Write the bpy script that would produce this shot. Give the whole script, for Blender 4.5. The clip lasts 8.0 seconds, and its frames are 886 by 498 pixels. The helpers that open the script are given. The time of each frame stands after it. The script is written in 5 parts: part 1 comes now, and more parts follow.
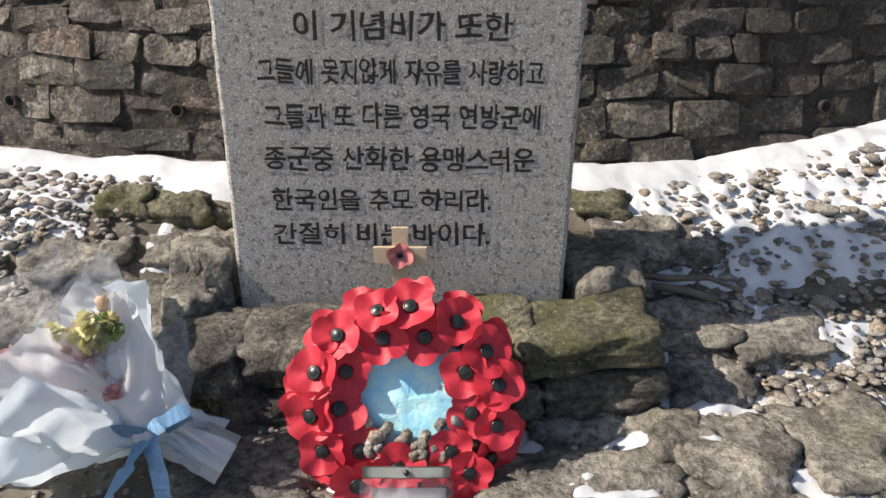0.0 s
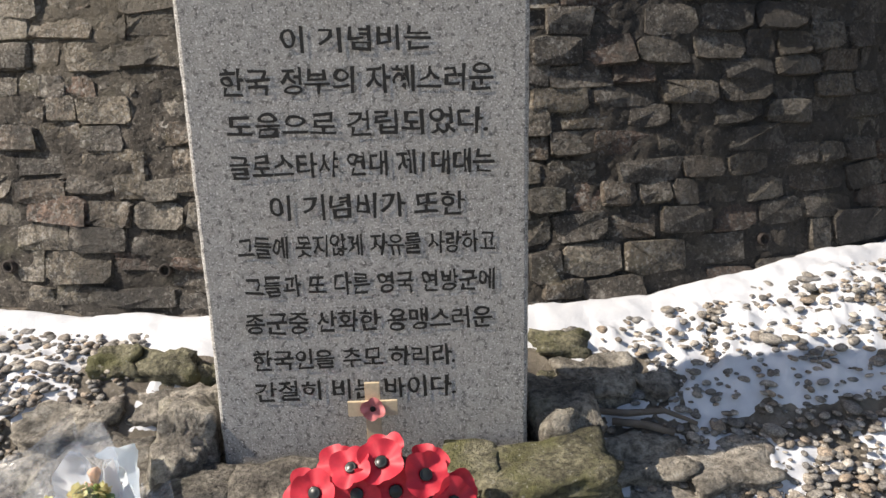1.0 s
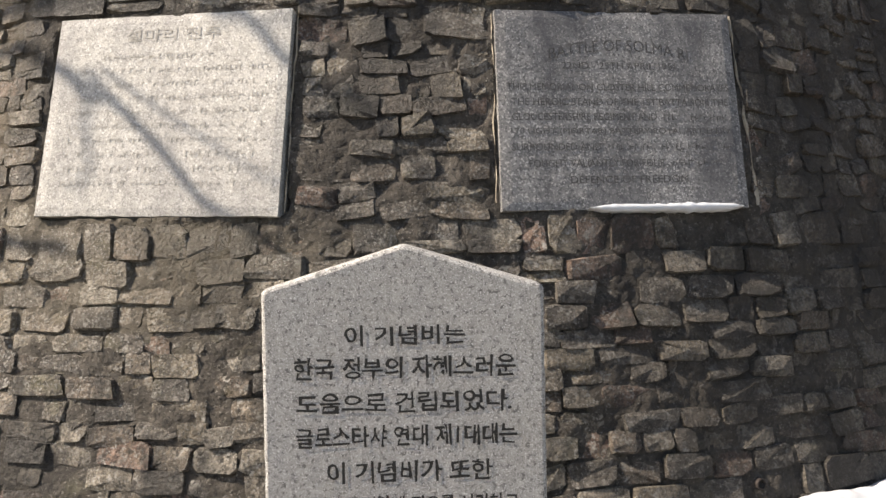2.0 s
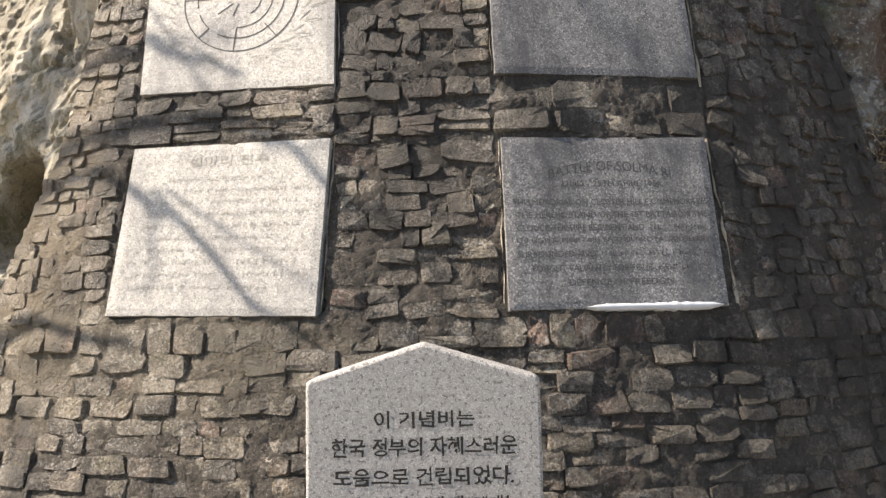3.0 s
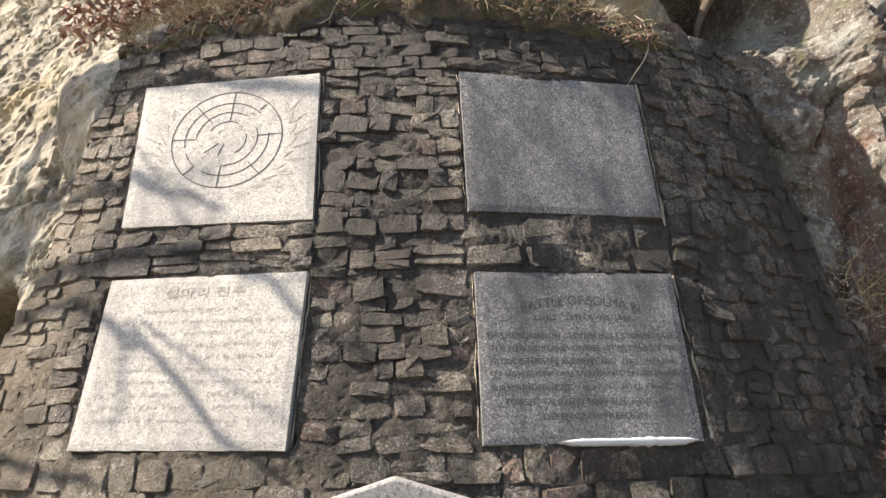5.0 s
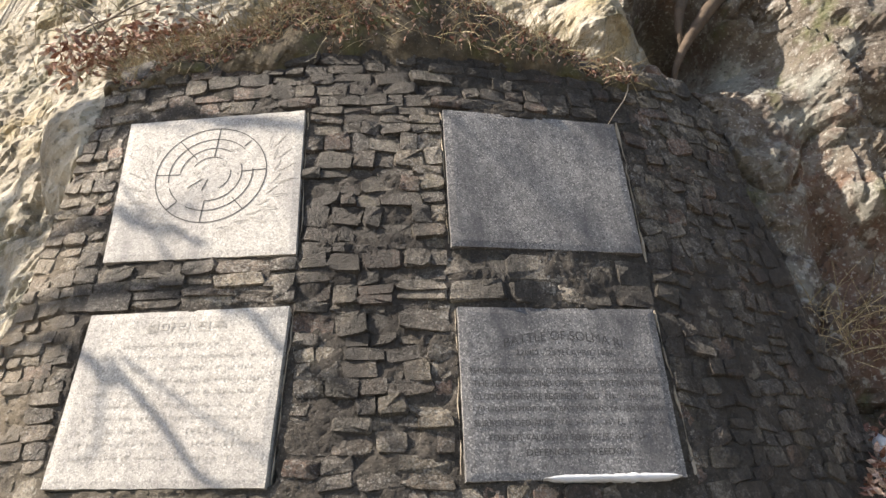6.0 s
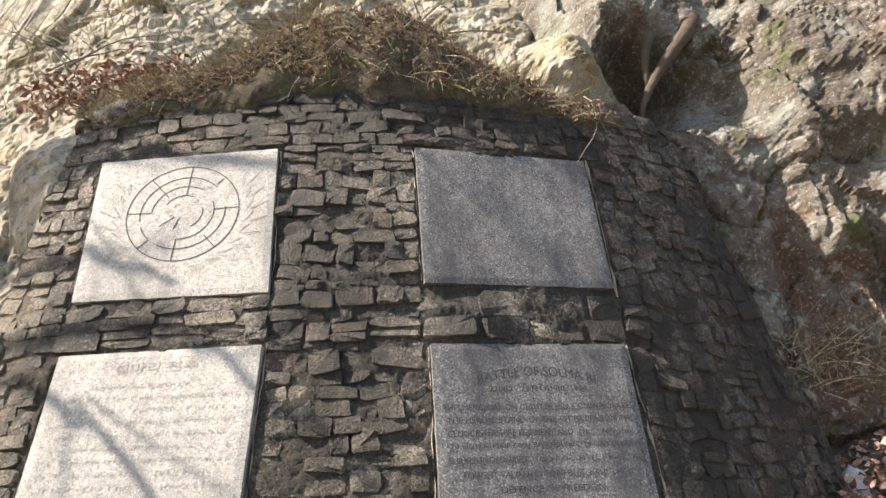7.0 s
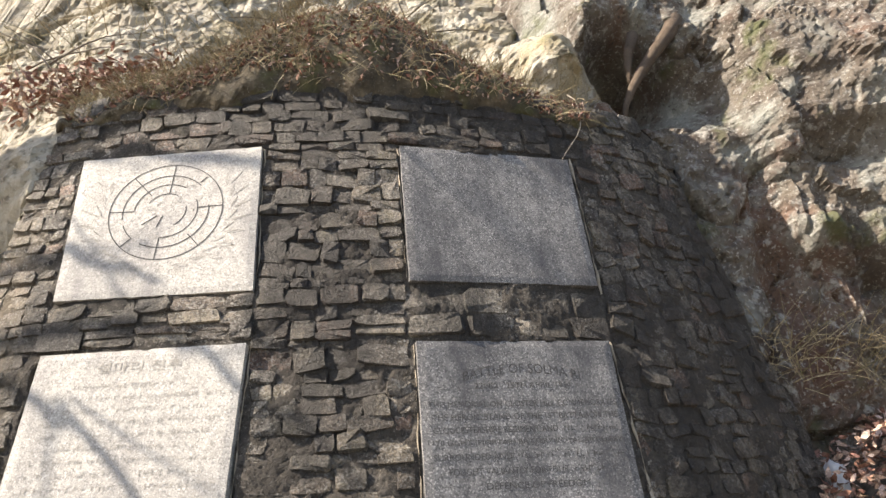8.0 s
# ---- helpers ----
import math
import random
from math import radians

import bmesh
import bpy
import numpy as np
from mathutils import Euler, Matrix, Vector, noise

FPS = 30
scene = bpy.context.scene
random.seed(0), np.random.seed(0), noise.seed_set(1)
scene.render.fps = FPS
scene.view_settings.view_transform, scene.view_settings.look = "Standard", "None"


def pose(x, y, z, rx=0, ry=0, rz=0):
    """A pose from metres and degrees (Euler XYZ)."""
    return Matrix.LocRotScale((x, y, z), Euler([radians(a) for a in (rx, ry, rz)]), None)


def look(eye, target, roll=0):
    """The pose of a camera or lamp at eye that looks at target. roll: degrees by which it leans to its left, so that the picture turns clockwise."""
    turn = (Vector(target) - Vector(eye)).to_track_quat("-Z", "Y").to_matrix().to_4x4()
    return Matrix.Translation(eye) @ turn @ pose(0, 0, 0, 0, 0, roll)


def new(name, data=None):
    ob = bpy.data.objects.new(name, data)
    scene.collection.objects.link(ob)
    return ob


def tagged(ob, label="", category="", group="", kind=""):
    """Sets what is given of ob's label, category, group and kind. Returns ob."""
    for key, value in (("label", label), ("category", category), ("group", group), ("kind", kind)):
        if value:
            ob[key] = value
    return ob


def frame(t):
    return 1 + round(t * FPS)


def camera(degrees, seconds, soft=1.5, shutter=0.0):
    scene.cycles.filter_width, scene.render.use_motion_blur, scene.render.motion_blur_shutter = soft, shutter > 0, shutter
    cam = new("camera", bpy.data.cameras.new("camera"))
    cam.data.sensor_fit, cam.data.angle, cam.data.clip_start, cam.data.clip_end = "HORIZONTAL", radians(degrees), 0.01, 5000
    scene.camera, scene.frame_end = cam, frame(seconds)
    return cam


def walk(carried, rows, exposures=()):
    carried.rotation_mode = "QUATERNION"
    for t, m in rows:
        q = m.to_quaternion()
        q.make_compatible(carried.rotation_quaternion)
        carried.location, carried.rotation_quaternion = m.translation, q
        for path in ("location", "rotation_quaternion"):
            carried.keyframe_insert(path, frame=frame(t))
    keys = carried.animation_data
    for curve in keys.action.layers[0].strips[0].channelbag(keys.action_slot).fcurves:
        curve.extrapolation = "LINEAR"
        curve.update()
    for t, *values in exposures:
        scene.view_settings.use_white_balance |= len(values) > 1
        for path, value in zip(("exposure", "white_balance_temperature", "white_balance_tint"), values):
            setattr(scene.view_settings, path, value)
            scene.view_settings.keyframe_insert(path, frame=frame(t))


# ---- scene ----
cam = camera(60.5, 8.0)
PATH = [
    (0, (0.061, -1.386, 0.747), (0.091, 0.436, -0.078), 0.7),
    (0.5, (0.083, -1.379, 0.762), (0.142, 0.479, 0.025), -0.1),
    (1, (0.104, -1.483, 0.891), (0.172, 0.435, 0.328), -1.4),
    (1.5, (0.085, -1.618, 1.035), (0.205, 0.356, 0.736), -0.9),
    (2, (0.046, -1.771, 1.125), (0.102, 0.227, 1.065), -1.1),
    (2.2, (0.059, -1.859, 1.153), (0.081, 0.140, 1.158), -1.4),
    (3.3, (0.066, -2.198, 1.181), (0.065, -0.208, 1.387), -1.2),
    (3.5, (0.074, -2.187, 1.200), (0.072, -0.200, 1.431), -1.0),
    (4, (0.082, -2.189, 1.181), (0.092, -0.215, 1.501), -1.0),
    (4.5, (0.075, -2.189, 1.185), (0.119, -0.232, 1.594), -1.1),
    (5, (0.070, -2.201, 1.142), (0.142, -0.271, 1.664), -1.3),
    (6.5, (0.079, -2.207, 1.113), (0.221, -0.324, 1.771), -1.9),
    (7, (0.081, -2.222, 1.115), (0.263, -0.361, 1.824), -2.7),
    (7.5, (0.079, -2.227, 1.108), (0.297, -0.379, 1.841), -3.5),
    (8, (0.076, -2.221, 1.101), (0.300, -0.364, 1.810), -3.3),
]
walk(cam, [(t, look(eye, target, roll)) for t, eye, target, roll in PATH], [(0.0, 0.42, 6900, 13), (1.0, 0.52, 7000, 13), (1.5, 0.68, 7200, 14), (2.0, 0.88, 7300, 14), (3.3, 1.12, 7250, 14), (5.0, 1.12, 7250, 14), (6.5, 1.12, 7250, 14), (8.0, 1.2, 7250, 14)])

# ---- world and light ----
SUN = Vector((-0.74, -0.085, 0.66)).normalized()
world = bpy.data.worlds.new("sky")
world.use_nodes = True
scene.world = world
wt = world.node_tree
sky = wt.nodes.new("ShaderNodeTexSky")
sky.sky_type, sky.sun_disc = "NISHITA", False
sky.sun_elevation = math.asin(SUN.z)
sky.sun_rotation = math.atan2(SUN.x, SUN.y)
wt.links.new(sky.outputs[0], wt.nodes["Background"].inputs[0])
wt.nodes["Background"].inputs[1].default_value = 0.115
sun_data = bpy.data.lights.new("sun", "SUN")
sun_data.energy, sun_data.angle, sun_data.color = 5.0, radians(0.6), (1.0, 0.95, 0.86)
sun = new("sun", sun_data)
sun.matrix_world = look(SUN * 30, (0, 0, 0))


# ---- shapes of the place ----
def smooth(a, b, v):
    v = min(1.0, max(0.0, (v - a) / (b - a)))
    return v * v * (3 - 2 * v)


def ramp(v, *pairs):
    """Straight-line interpolation through (place, value) pairs."""
    if v <= pairs[0][0]:
        return pairs[0][1]
    for (a, p), (b, q) in zip(pairs, pairs[1:]):
        if v <= b:
            return p + (q - p) * (v - a) / (b - a)
    return pairs[-1][1]


BATTER = 0.23


def wall_y(x, z):
    """The face of the battered, bowed stone wall."""
    return 0.5 + BATTER * z + x * x / 9 + 0.1 * max(0.0, abs(x) - 1.3) ** 2


def wall_slope(x):
    return x / 4.5 + math.copysign(0.2 * max(0.0, abs(x) - 1.3), x)


def wall_right(z):
    return ramp(z, (0.0, 2.6), (1.32, 2.42), (1.53, 2.4), (1.74, 2.32), (2.04, 2.2), (2.4, 2.14), (2.66, 2.03), (2.9, 1.98), (3.17, 1.96), (3.3, 1.84), (3.41, 1.62), (3.46, 1.3))


def wall_left(z):
    return ramp(z, (0.0, -2.25), (1.0, -2.02), (1.37, -1.91), (1.55, -1.84), (1.81, -1.74), (2.08, -1.65), (2.46, -1.61), (2.75, -1.57), (3.0, -1.52), (3.37, -1.43), (3.6, -1.38))


def ground_z(x, y):
    z = -0.16 + 0.25 * smooth(-0.15, 0.5, y)
    z += 0.07 * smooth(0.7, 1.4, x) * smooth(0.0, 0.6, y)
    z += 0.05 * smooth(-0.3, -0.6, x) * smooth(-0.3, 0.2, y) * (1 - smooth(0.25, 0.5, y))
    if y < -0.3:
        z -= 0.1 * min(0.5, -0.3 - y)
    z += 1.15 * smooth(1.75, 2.9, x) * smooth(0.3, 1.5, y)
    return z



# ---- materials ----
def nodes_of(m):
    m.use_nodes = True
    return m.node_tree, m.node_tree.nodes["Principled BSDF"]


def noise_node(t, where, scale, detail=6.0, rough=0.6, stretch=None):
    n = t.nodes.new("ShaderNodeTexNoise")
    n.inputs["Scale"].default_value, n.inputs["Detail"].default_value, n.inputs["Roughness"].default_value = scale, detail, rough
    if stretch:
        mp = t.nodes.new("ShaderNodeMapping")
        mp.inputs["Scale"].default_value = stretch
        t.links.new(where, mp.inputs["Vector"])
        where = mp.outputs[0]
    t.links.new(where, n.inputs["Vector"])
    return n.outputs["Fac"]


def ramp_node(t, fac, stops):
    r = t.nodes.new("ShaderNodeValToRGB")
    while len(r.color_ramp.elements) < len(stops):
        r.color_ramp.elements.new(0.5)
    for e, (p, c) in zip(r.color_ramp.elements, stops):
        e.position, e.color = p, (*c, 1)
    t.links.new(fac, r.inputs["Fac"])
    return r.outputs[0]


def mix_node(t, fac, a, b, blend="MIX"):
    m = t.nodes.new("ShaderNodeMix")
    m.data_type, m.blend_type = "RGBA", blend
    for value, socket in ((fac, m.inputs[0]), (a, m.inputs[6]), (b, m.inputs[7])):
        if isinstance(value, (int, float)):
            socket.default_value = value
        elif isinstance(value, tuple):
            socket.default_value = (*value, 1)
        else:
            t.links.new(value, socket)
    return m.outputs[2]


def surface(name, colors, scale=8.0, rough=0.85, pieces=None, keep=0.5, spots=(), streak=None, bump=0.6, dist=0.006, fine=140.0, coarse=0.5, rough_var=0.0, toned=()):
    """A weathered surface. colors: a ramp over a coarse noise. pieces: colours picked piece by piece, keep: their share.
    spots: (scale, from, to, colour, share) patches. streak: (colour, share, low, high) runs of grime down the face."""
    m = bpy.data.materials.new(name)
    t, b = nodes_of(m)
    geo = t.nodes.new("ShaderNodeNewGeometry")
    where = geo.outputs["Position"]
    n1 = noise_node(t, where, scale, 8, 0.65)
    k = max(1, len(colors) - 1)
    col = ramp_node(t, n1, [(0.28 + 0.44 * i / k, c) for i, c in enumerate(colors)])
    if pieces:
        info = t.nodes.new("ShaderNodeObjectInfo")
        add = t.nodes.new("ShaderNodeMath")
        add.operation = "ADD"
        t.links.new(info.outputs["Random"], add.inputs[0])
        t.links.new(geo.outputs["Random Per Island"], add.inputs[1])
        fr = t.nodes.new("ShaderNodeMath")
        fr.operation = "FRACT"
        t.links.new(add.outputs[0], fr.inputs[0])
        own = ramp_node(t, fr.outputs[0], [(i / len(pieces), c) for i, c in enumerate(pieces)])
        own.node.color_ramp.interpolation = "CONSTANT"
        col = mix_node(t, keep, col, own)
        grain = ramp_node(t, n1, [(0.3, (0.34, 0.34, 0.34)), (0.7, (1.5, 1.5, 1.5))])
        col = mix_node(t, 1.0, col, grain, "MULTIPLY")
        pits = ramp_node(t, noise_node(t, where, scale * 6, 5, 0.7), [(0.37, (0.22, 0.22, 0.22)), (0.61, (1.6, 1.6, 1.6))])
        col = mix_node(t, 0.75, col, pits, "MULTIPLY")
    for sc, lo, hi, c, share in spots:
        f = noise_node(t, where, sc, 5, 0.6)
        msk = ramp_node(t, f, [(lo, (0, 0, 0)), (hi, (share, share, share))])
        col = mix_node(t, msk, col, c)
    if streak:
        c, share, lo, hi = streak
        f = noise_node(t, where, 3.2, 6, 0.65, (1.0, 1.0, 0.28))
        msk = ramp_node(t, f, [(lo, (0, 0, 0)), (hi, (share, share, share))])
        col = mix_node(t, msk, col, c)
    # elliptical patches of another tone with ragged edges, set by x and z
    for cx, cz, rx, rz, c, share in toned:
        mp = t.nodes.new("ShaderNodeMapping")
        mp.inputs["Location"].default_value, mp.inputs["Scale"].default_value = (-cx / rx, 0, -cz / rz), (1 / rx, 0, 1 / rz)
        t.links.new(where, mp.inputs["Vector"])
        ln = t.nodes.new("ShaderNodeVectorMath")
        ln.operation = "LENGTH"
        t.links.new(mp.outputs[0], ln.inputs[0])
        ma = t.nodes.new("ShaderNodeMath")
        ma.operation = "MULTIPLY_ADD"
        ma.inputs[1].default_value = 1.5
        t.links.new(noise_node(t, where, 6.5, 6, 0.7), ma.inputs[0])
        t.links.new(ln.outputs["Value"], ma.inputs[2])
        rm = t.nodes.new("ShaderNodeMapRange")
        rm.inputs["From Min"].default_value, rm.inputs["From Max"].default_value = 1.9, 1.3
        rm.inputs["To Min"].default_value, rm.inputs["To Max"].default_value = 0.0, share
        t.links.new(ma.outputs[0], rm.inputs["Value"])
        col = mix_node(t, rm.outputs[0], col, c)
    t.links.new(col, b.inputs["Base Color"])
    b.inputs["Roughness"].default_value = rough
    n2 = noise_node(t, where, fine, 5, 0.7)
    if rough_var:
        rr = t.nodes.new("ShaderNodeMapRange")
        rr.inputs["To Min"].default_value, rr.inputs["To Max"].default_value = rough - rough_var, rough + rough_var
        t.links.new(n2, rr.inputs["Value"])
        t.links.new(rr.outputs[0], b.inputs["Roughness"])
    n3 = noise_node(t, where, fine * 0.22, 6, 0.65)
    mx = t.nodes.new("ShaderNodeMix")
    mx.inputs[0].default_value = coarse
    t.links.new(n2, mx.inputs[2])
    t.links.new(n3, mx.inputs[3])
    bp = t.nodes.new("ShaderNodeBump")
    bp.inputs["Strength"].default_value, bp.inputs["Distance"].default_value = bump, dist
    t.links.new(mx.outputs[0], bp.inputs["Height"])
    t.links.new(bp.outputs[0], b.inputs["Normal"])
    return m


def plain(name, color, rough=0.6, vary=0.15, scale=30.0, sheen=0.0, sheer=0.0, bump=0.25, dist=0.002):
    m = bpy.data.materials.new(name)
    t, b = nodes_of(m)
    geo = t.nodes.new("ShaderNodeNewGeometry")
    f = noise_node(t, geo.outputs["Position"], scale, 4)
    lo, hi = tuple(c * (1 - vary) for c in color), tuple(min(0.95, c * (1 + vary)) for c in color)
    t.links.new(ramp_node(t, f, [(0.3, lo), (0.7, hi)]), b.inputs["Base Color"])
    b.inputs["Roughness"].default_value = rough
    bp = t.nodes.new("ShaderNodeBump")
    bp.inputs["Strength"].default_value, bp.inputs["Distance"].default_value = bump, dist
    t.links.new(f, bp.inputs["Height"])
    t.links.new(bp.outputs[0], b.inputs["Normal"])
    if sheer:
        tr = t.nodes.new("ShaderNodeBsdfTranslucent")
        tr.inputs["Color"].default_value = (*hi, 1)
        mx = t.nodes.new("ShaderNodeMixShader")
        mx.inputs[0].default_value = sheer
        t.links.new(b.outputs[0], mx.inputs[1])
        t.links.new(tr.outputs[0], mx.inputs[2])
        t.links.new(mx.outputs[0], t.nodes["Material Output"].inputs["Surface"])
    return m


def clear_film(name, tint=(0.95, 0.97, 1.0), gloss=0.14):
    m = bpy.data.materials.new(name)
    t, b = nodes_of(m)
    tr = t.nodes.new("ShaderNodeBsdfTransparent")
    tr.inputs["Color"].default_value = (*tint, 1)
    b.inputs["Base Color"].default_value = (0.8, 0.83, 0.86, 1)
    b.inputs["Roughness"].default_value = 0.12
    geo = t.nodes.new("ShaderNodeNewGeometry")
    f = noise_node(t, geo.outputs["Position"], 45, 4)
    bp = t.nodes.new("ShaderNodeBump")
    bp.inputs["Strength"].default_value, bp.inputs["Distance"].default_value = 0.7, 0.006
    t.links.new(f, bp.inputs["Height"])
    t.links.new(bp.outputs[0], b.inputs["Normal"])
    mx = t.nodes.new("ShaderNodeMixShader")
    mx.inputs[0].default_value = gloss
    t.links.new(tr.outputs[0], mx.inputs[1])
    t.links.new(b.outputs[0], mx.inputs[2])
    t.links.new(mx.outputs[0], t.nodes["Material Output"].inputs["Surface"])
    return m


DARK = (0.02, 0.018, 0.016)
# Bleached, damp and stained patches; the right-hand two also hold shade in their colour.
DAMP_SHADE = ((-1.8, 2.0, 0.4, 1.3, (0.36, 0.29, 0.2), 0.42), (-1.2, 1.0, 1.1, 0.28, (0.3, 0.255, 0.18), 0.22), (1.6, 0.55, 1.35, 0.8, (0.034, 0.029, 0.024), 0.6), (0.1, 3.3, 1.5, 0.45, (0.03, 0.026, 0.022), 0.75), (-0.05, 2.0, 0.32, 1.0, (0.035, 0.03, 0.026), 0.5), (1.9, 1.9, 0.7, 0.9, (0.06, 0.048, 0.039), 0.4))
granite = surface("stele granite", [(0.26, 0.251, 0.238), (0.365, 0.351, 0.331), (0.465, 0.449, 0.425)], 40, 0.8, fine=420, dist=0.002,
                  spots=((85, 0.54, 0.61, (0.115, 0.11, 0.105), 0.85), (300, 0.54, 0.62, (0.1, 0.097, 0.092), 0.7), (240, 0.56, 0.63, (0.8, 0.79, 0.76), 0.8), (4, 0.5, 0.75, (0.3, 0.28, 0.24), 0.35)), streak=((0.2, 0.19, 0.17), 0.35, 0.52, 0.75))
plaque_stone = surface("plaque granite", [(0.35, 0.333, 0.305), (0.47, 0.45, 0.412), (0.58, 0.558, 0.52)], 22, 0.75, fine=300, dist=0.003,
                       spots=((55, 0.52, 0.62, (0.24, 0.228, 0.215), 0.5), (95, 0.54, 0.62, (0.17, 0.165, 0.16), 0.65), (300, 0.54, 0.62, (0.14, 0.135, 0.13), 0.6), (130, 0.55, 0.62, (0.8, 0.78, 0.74), 0.65)), streak=((0.17, 0.165, 0.17), 0.6, 0.48, 0.68), bump=1.0)
# Weathered copy of the plaque granite with the right side's shade in its colour.
plaque_shaded = surface("shaded weathered plaque granite", [(0.11, 0.11, 0.112), (0.19, 0.186, 0.182), (0.28, 0.272, 0.262)], 18, 0.75, fine=300, dist=0.003,
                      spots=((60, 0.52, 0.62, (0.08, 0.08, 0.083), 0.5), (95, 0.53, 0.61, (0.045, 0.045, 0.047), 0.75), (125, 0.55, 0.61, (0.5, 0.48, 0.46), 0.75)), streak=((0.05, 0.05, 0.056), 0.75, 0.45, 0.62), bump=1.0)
WALL_TINTS = [(0.1, 0.083, 0.066), (0.19, 0.148, 0.104), (0.13, 0.114, 0.098), (0.255, 0.21, 0.148), (0.155, 0.113, 0.08), (0.21, 0.18, 0.145), (0.085, 0.072, 0.062), (0.33, 0.285, 0.22), (0.215, 0.122, 0.085), (0.17, 0.144, 0.11), (0.28, 0.248, 0.2)]
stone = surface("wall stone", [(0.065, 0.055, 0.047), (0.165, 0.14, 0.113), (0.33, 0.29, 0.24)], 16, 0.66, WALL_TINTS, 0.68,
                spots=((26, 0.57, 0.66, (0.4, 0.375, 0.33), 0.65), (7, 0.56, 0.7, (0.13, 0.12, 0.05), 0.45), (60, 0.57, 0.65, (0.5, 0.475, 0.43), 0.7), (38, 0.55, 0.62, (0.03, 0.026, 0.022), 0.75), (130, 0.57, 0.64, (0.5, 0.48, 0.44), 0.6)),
                streak=(DARK, 0.8, 0.45, 0.58), bump=1.0, dist=0.045, fine=85, coarse=0.5, rough_var=0.2, toned=DAMP_SHADE)
mortar = surface("old mortar", [(0.035, 0.03, 0.025), (0.085, 0.073, 0.06), (0.17, 0.148, 0.122)], 18, 0.9, spots=((9, 0.6, 0.75, (0.1, 0.1, 0.05), 0.5), (42, 0.55, 0.63, (0.022, 0.019, 0.016), 0.8), (90, 0.58, 0.66, (0.4, 0.37, 0.32), 0.6)), streak=(DARK, 0.7, 0.44, 0.6), bump=1.0, dist=0.04, fine=70, toned=DAMP_SHADE)
pale_mortar = surface("pale mortar", [(0.25, 0.21, 0.16), (0.5, 0.44, 0.35)], 40, 0.95, bump=1.0, dist=0.01)
rock_pale = surface("pale cliff rock", [(0.17, 0.145, 0.11), (0.36, 0.318, 0.245), (0.5, 0.457, 0.37), (0.6, 0.56, 0.475)], 2.6, 0.9,
                    spots=((1.6, 0.52, 0.64, (0.36, 0.285, 0.15), 0.7), (2.7, 0.55, 0.64, (0.1, 0.095, 0.045), 0.7), (9, 0.58, 0.68, (0.13, 0.12, 0.095), 0.75), (34, 0.56, 0.64, (0.12, 0.11, 0.09), 0.6), (90, 0.58, 0.66, (0.68, 0.66, 0.6), 0.6), (5, 0.62, 0.74, (0.16, 0.17, 0.06), 0.6)), streak=((0.13, 0.12, 0.1), 0.5, 0.52, 0.7), bump=1.0, dist=0.035, fine=60, coarse=0.5)
rock_brown = surface("brown cliff rock", [(0.05, 0.038, 0.03), (0.11, 0.085, 0.066), (0.17, 0.145, 0.115), (0.25, 0.235, 0.205)], 2.2, 0.88,
                     spots=((1.3, 0.52, 0.64, (0.17, 0.085, 0.055), 0.65), (1.9, 0.52, 0.62, (0.3, 0.31, 0.275), 0.75), (12, 0.56, 0.66, (0.42, 0.41, 0.37), 0.7), (46, 0.57, 0.66, (0.5, 0.48, 0.43), 0.7), (30, 0.57, 0.66, (0.05, 0.042, 0.034), 0.7), (2.4, 0.58, 0.68, (0.1, 0.115, 0.04), 0.75)), streak=((0.06, 0.05, 0.042), 0.55, 0.5, 0.68), bump=1.0, dist=0.06, fine=34, coarse=0.6)
soil = surface("gritty soil", [(0.06, 0.052, 0.043), (0.14, 0.122, 0.098), (0.24, 0.21, 0.17)], 14, 0.95, spots=((60, 0.58, 0.68, (0.28, 0.26, 0.23), 0.6),), bump=1.0, dist=0.012, fine=160)
plinth_stone = surface("dark plinth stone", [(0.045, 0.04, 0.033), (0.12, 0.107, 0.088), (0.22, 0.2, 0.165)], 14, 0.88, [(0.09, 0.081, 0.069), (0.13, 0.117, 0.098), (0.17, 0.153, 0.128)], 0.4, spots=((30, 0.6, 0.7, (0.3, 0.28, 0.25), 0.5), (6, 0.56, 0.7, (0.1, 0.1, 0.045), 0.4)), bump=1.0, dist=0.028, fine=100)
flag = surface("flagstone", [(0.11, 0.098, 0.082), (0.25, 0.225, 0.19), (0.41, 0.375, 0.32)], 10, 0.85, [(0.21, 0.192, 0.163), (0.29, 0.265, 0.226), (0.25, 0.226, 0.184), (0.34, 0.31, 0.265)], 0.4,
               spots=((16, 0.58, 0.7, (0.33, 0.32, 0.29), 0.6), (5, 0.57, 0.72, (0.12, 0.125, 0.05), 0.5), (90, 0.6, 0.68, (0.4, 0.39, 0.36), 0.6)), bump=1.0, dist=0.028, fine=100, rough_var=0.1)
mossy = surface("mossy stone", [(0.06, 0.055, 0.036), (0.13, 0.122, 0.074), (0.22, 0.205, 0.145)], 12, 0.92, pieces=[(0.12, 0.11, 0.075), (0.15, 0.14, 0.1)], keep=0.3, spots=((9, 0.5, 0.65, (0.12, 0.12, 0.04), 0.7), (80, 0.6, 0.68, (0.36, 0.35, 0.3), 0.6)), bump=1.0, dist=0.025, fine=110)
snow = surface("old snow", [(0.53, 0.55, 0.585), (0.64, 0.65, 0.67)], 20, 0.55, spots=((50, 0.64, 0.74, (0.5, 0.47, 0.43), 0.45),), bump=0.5, dist=0.006, fine=200)
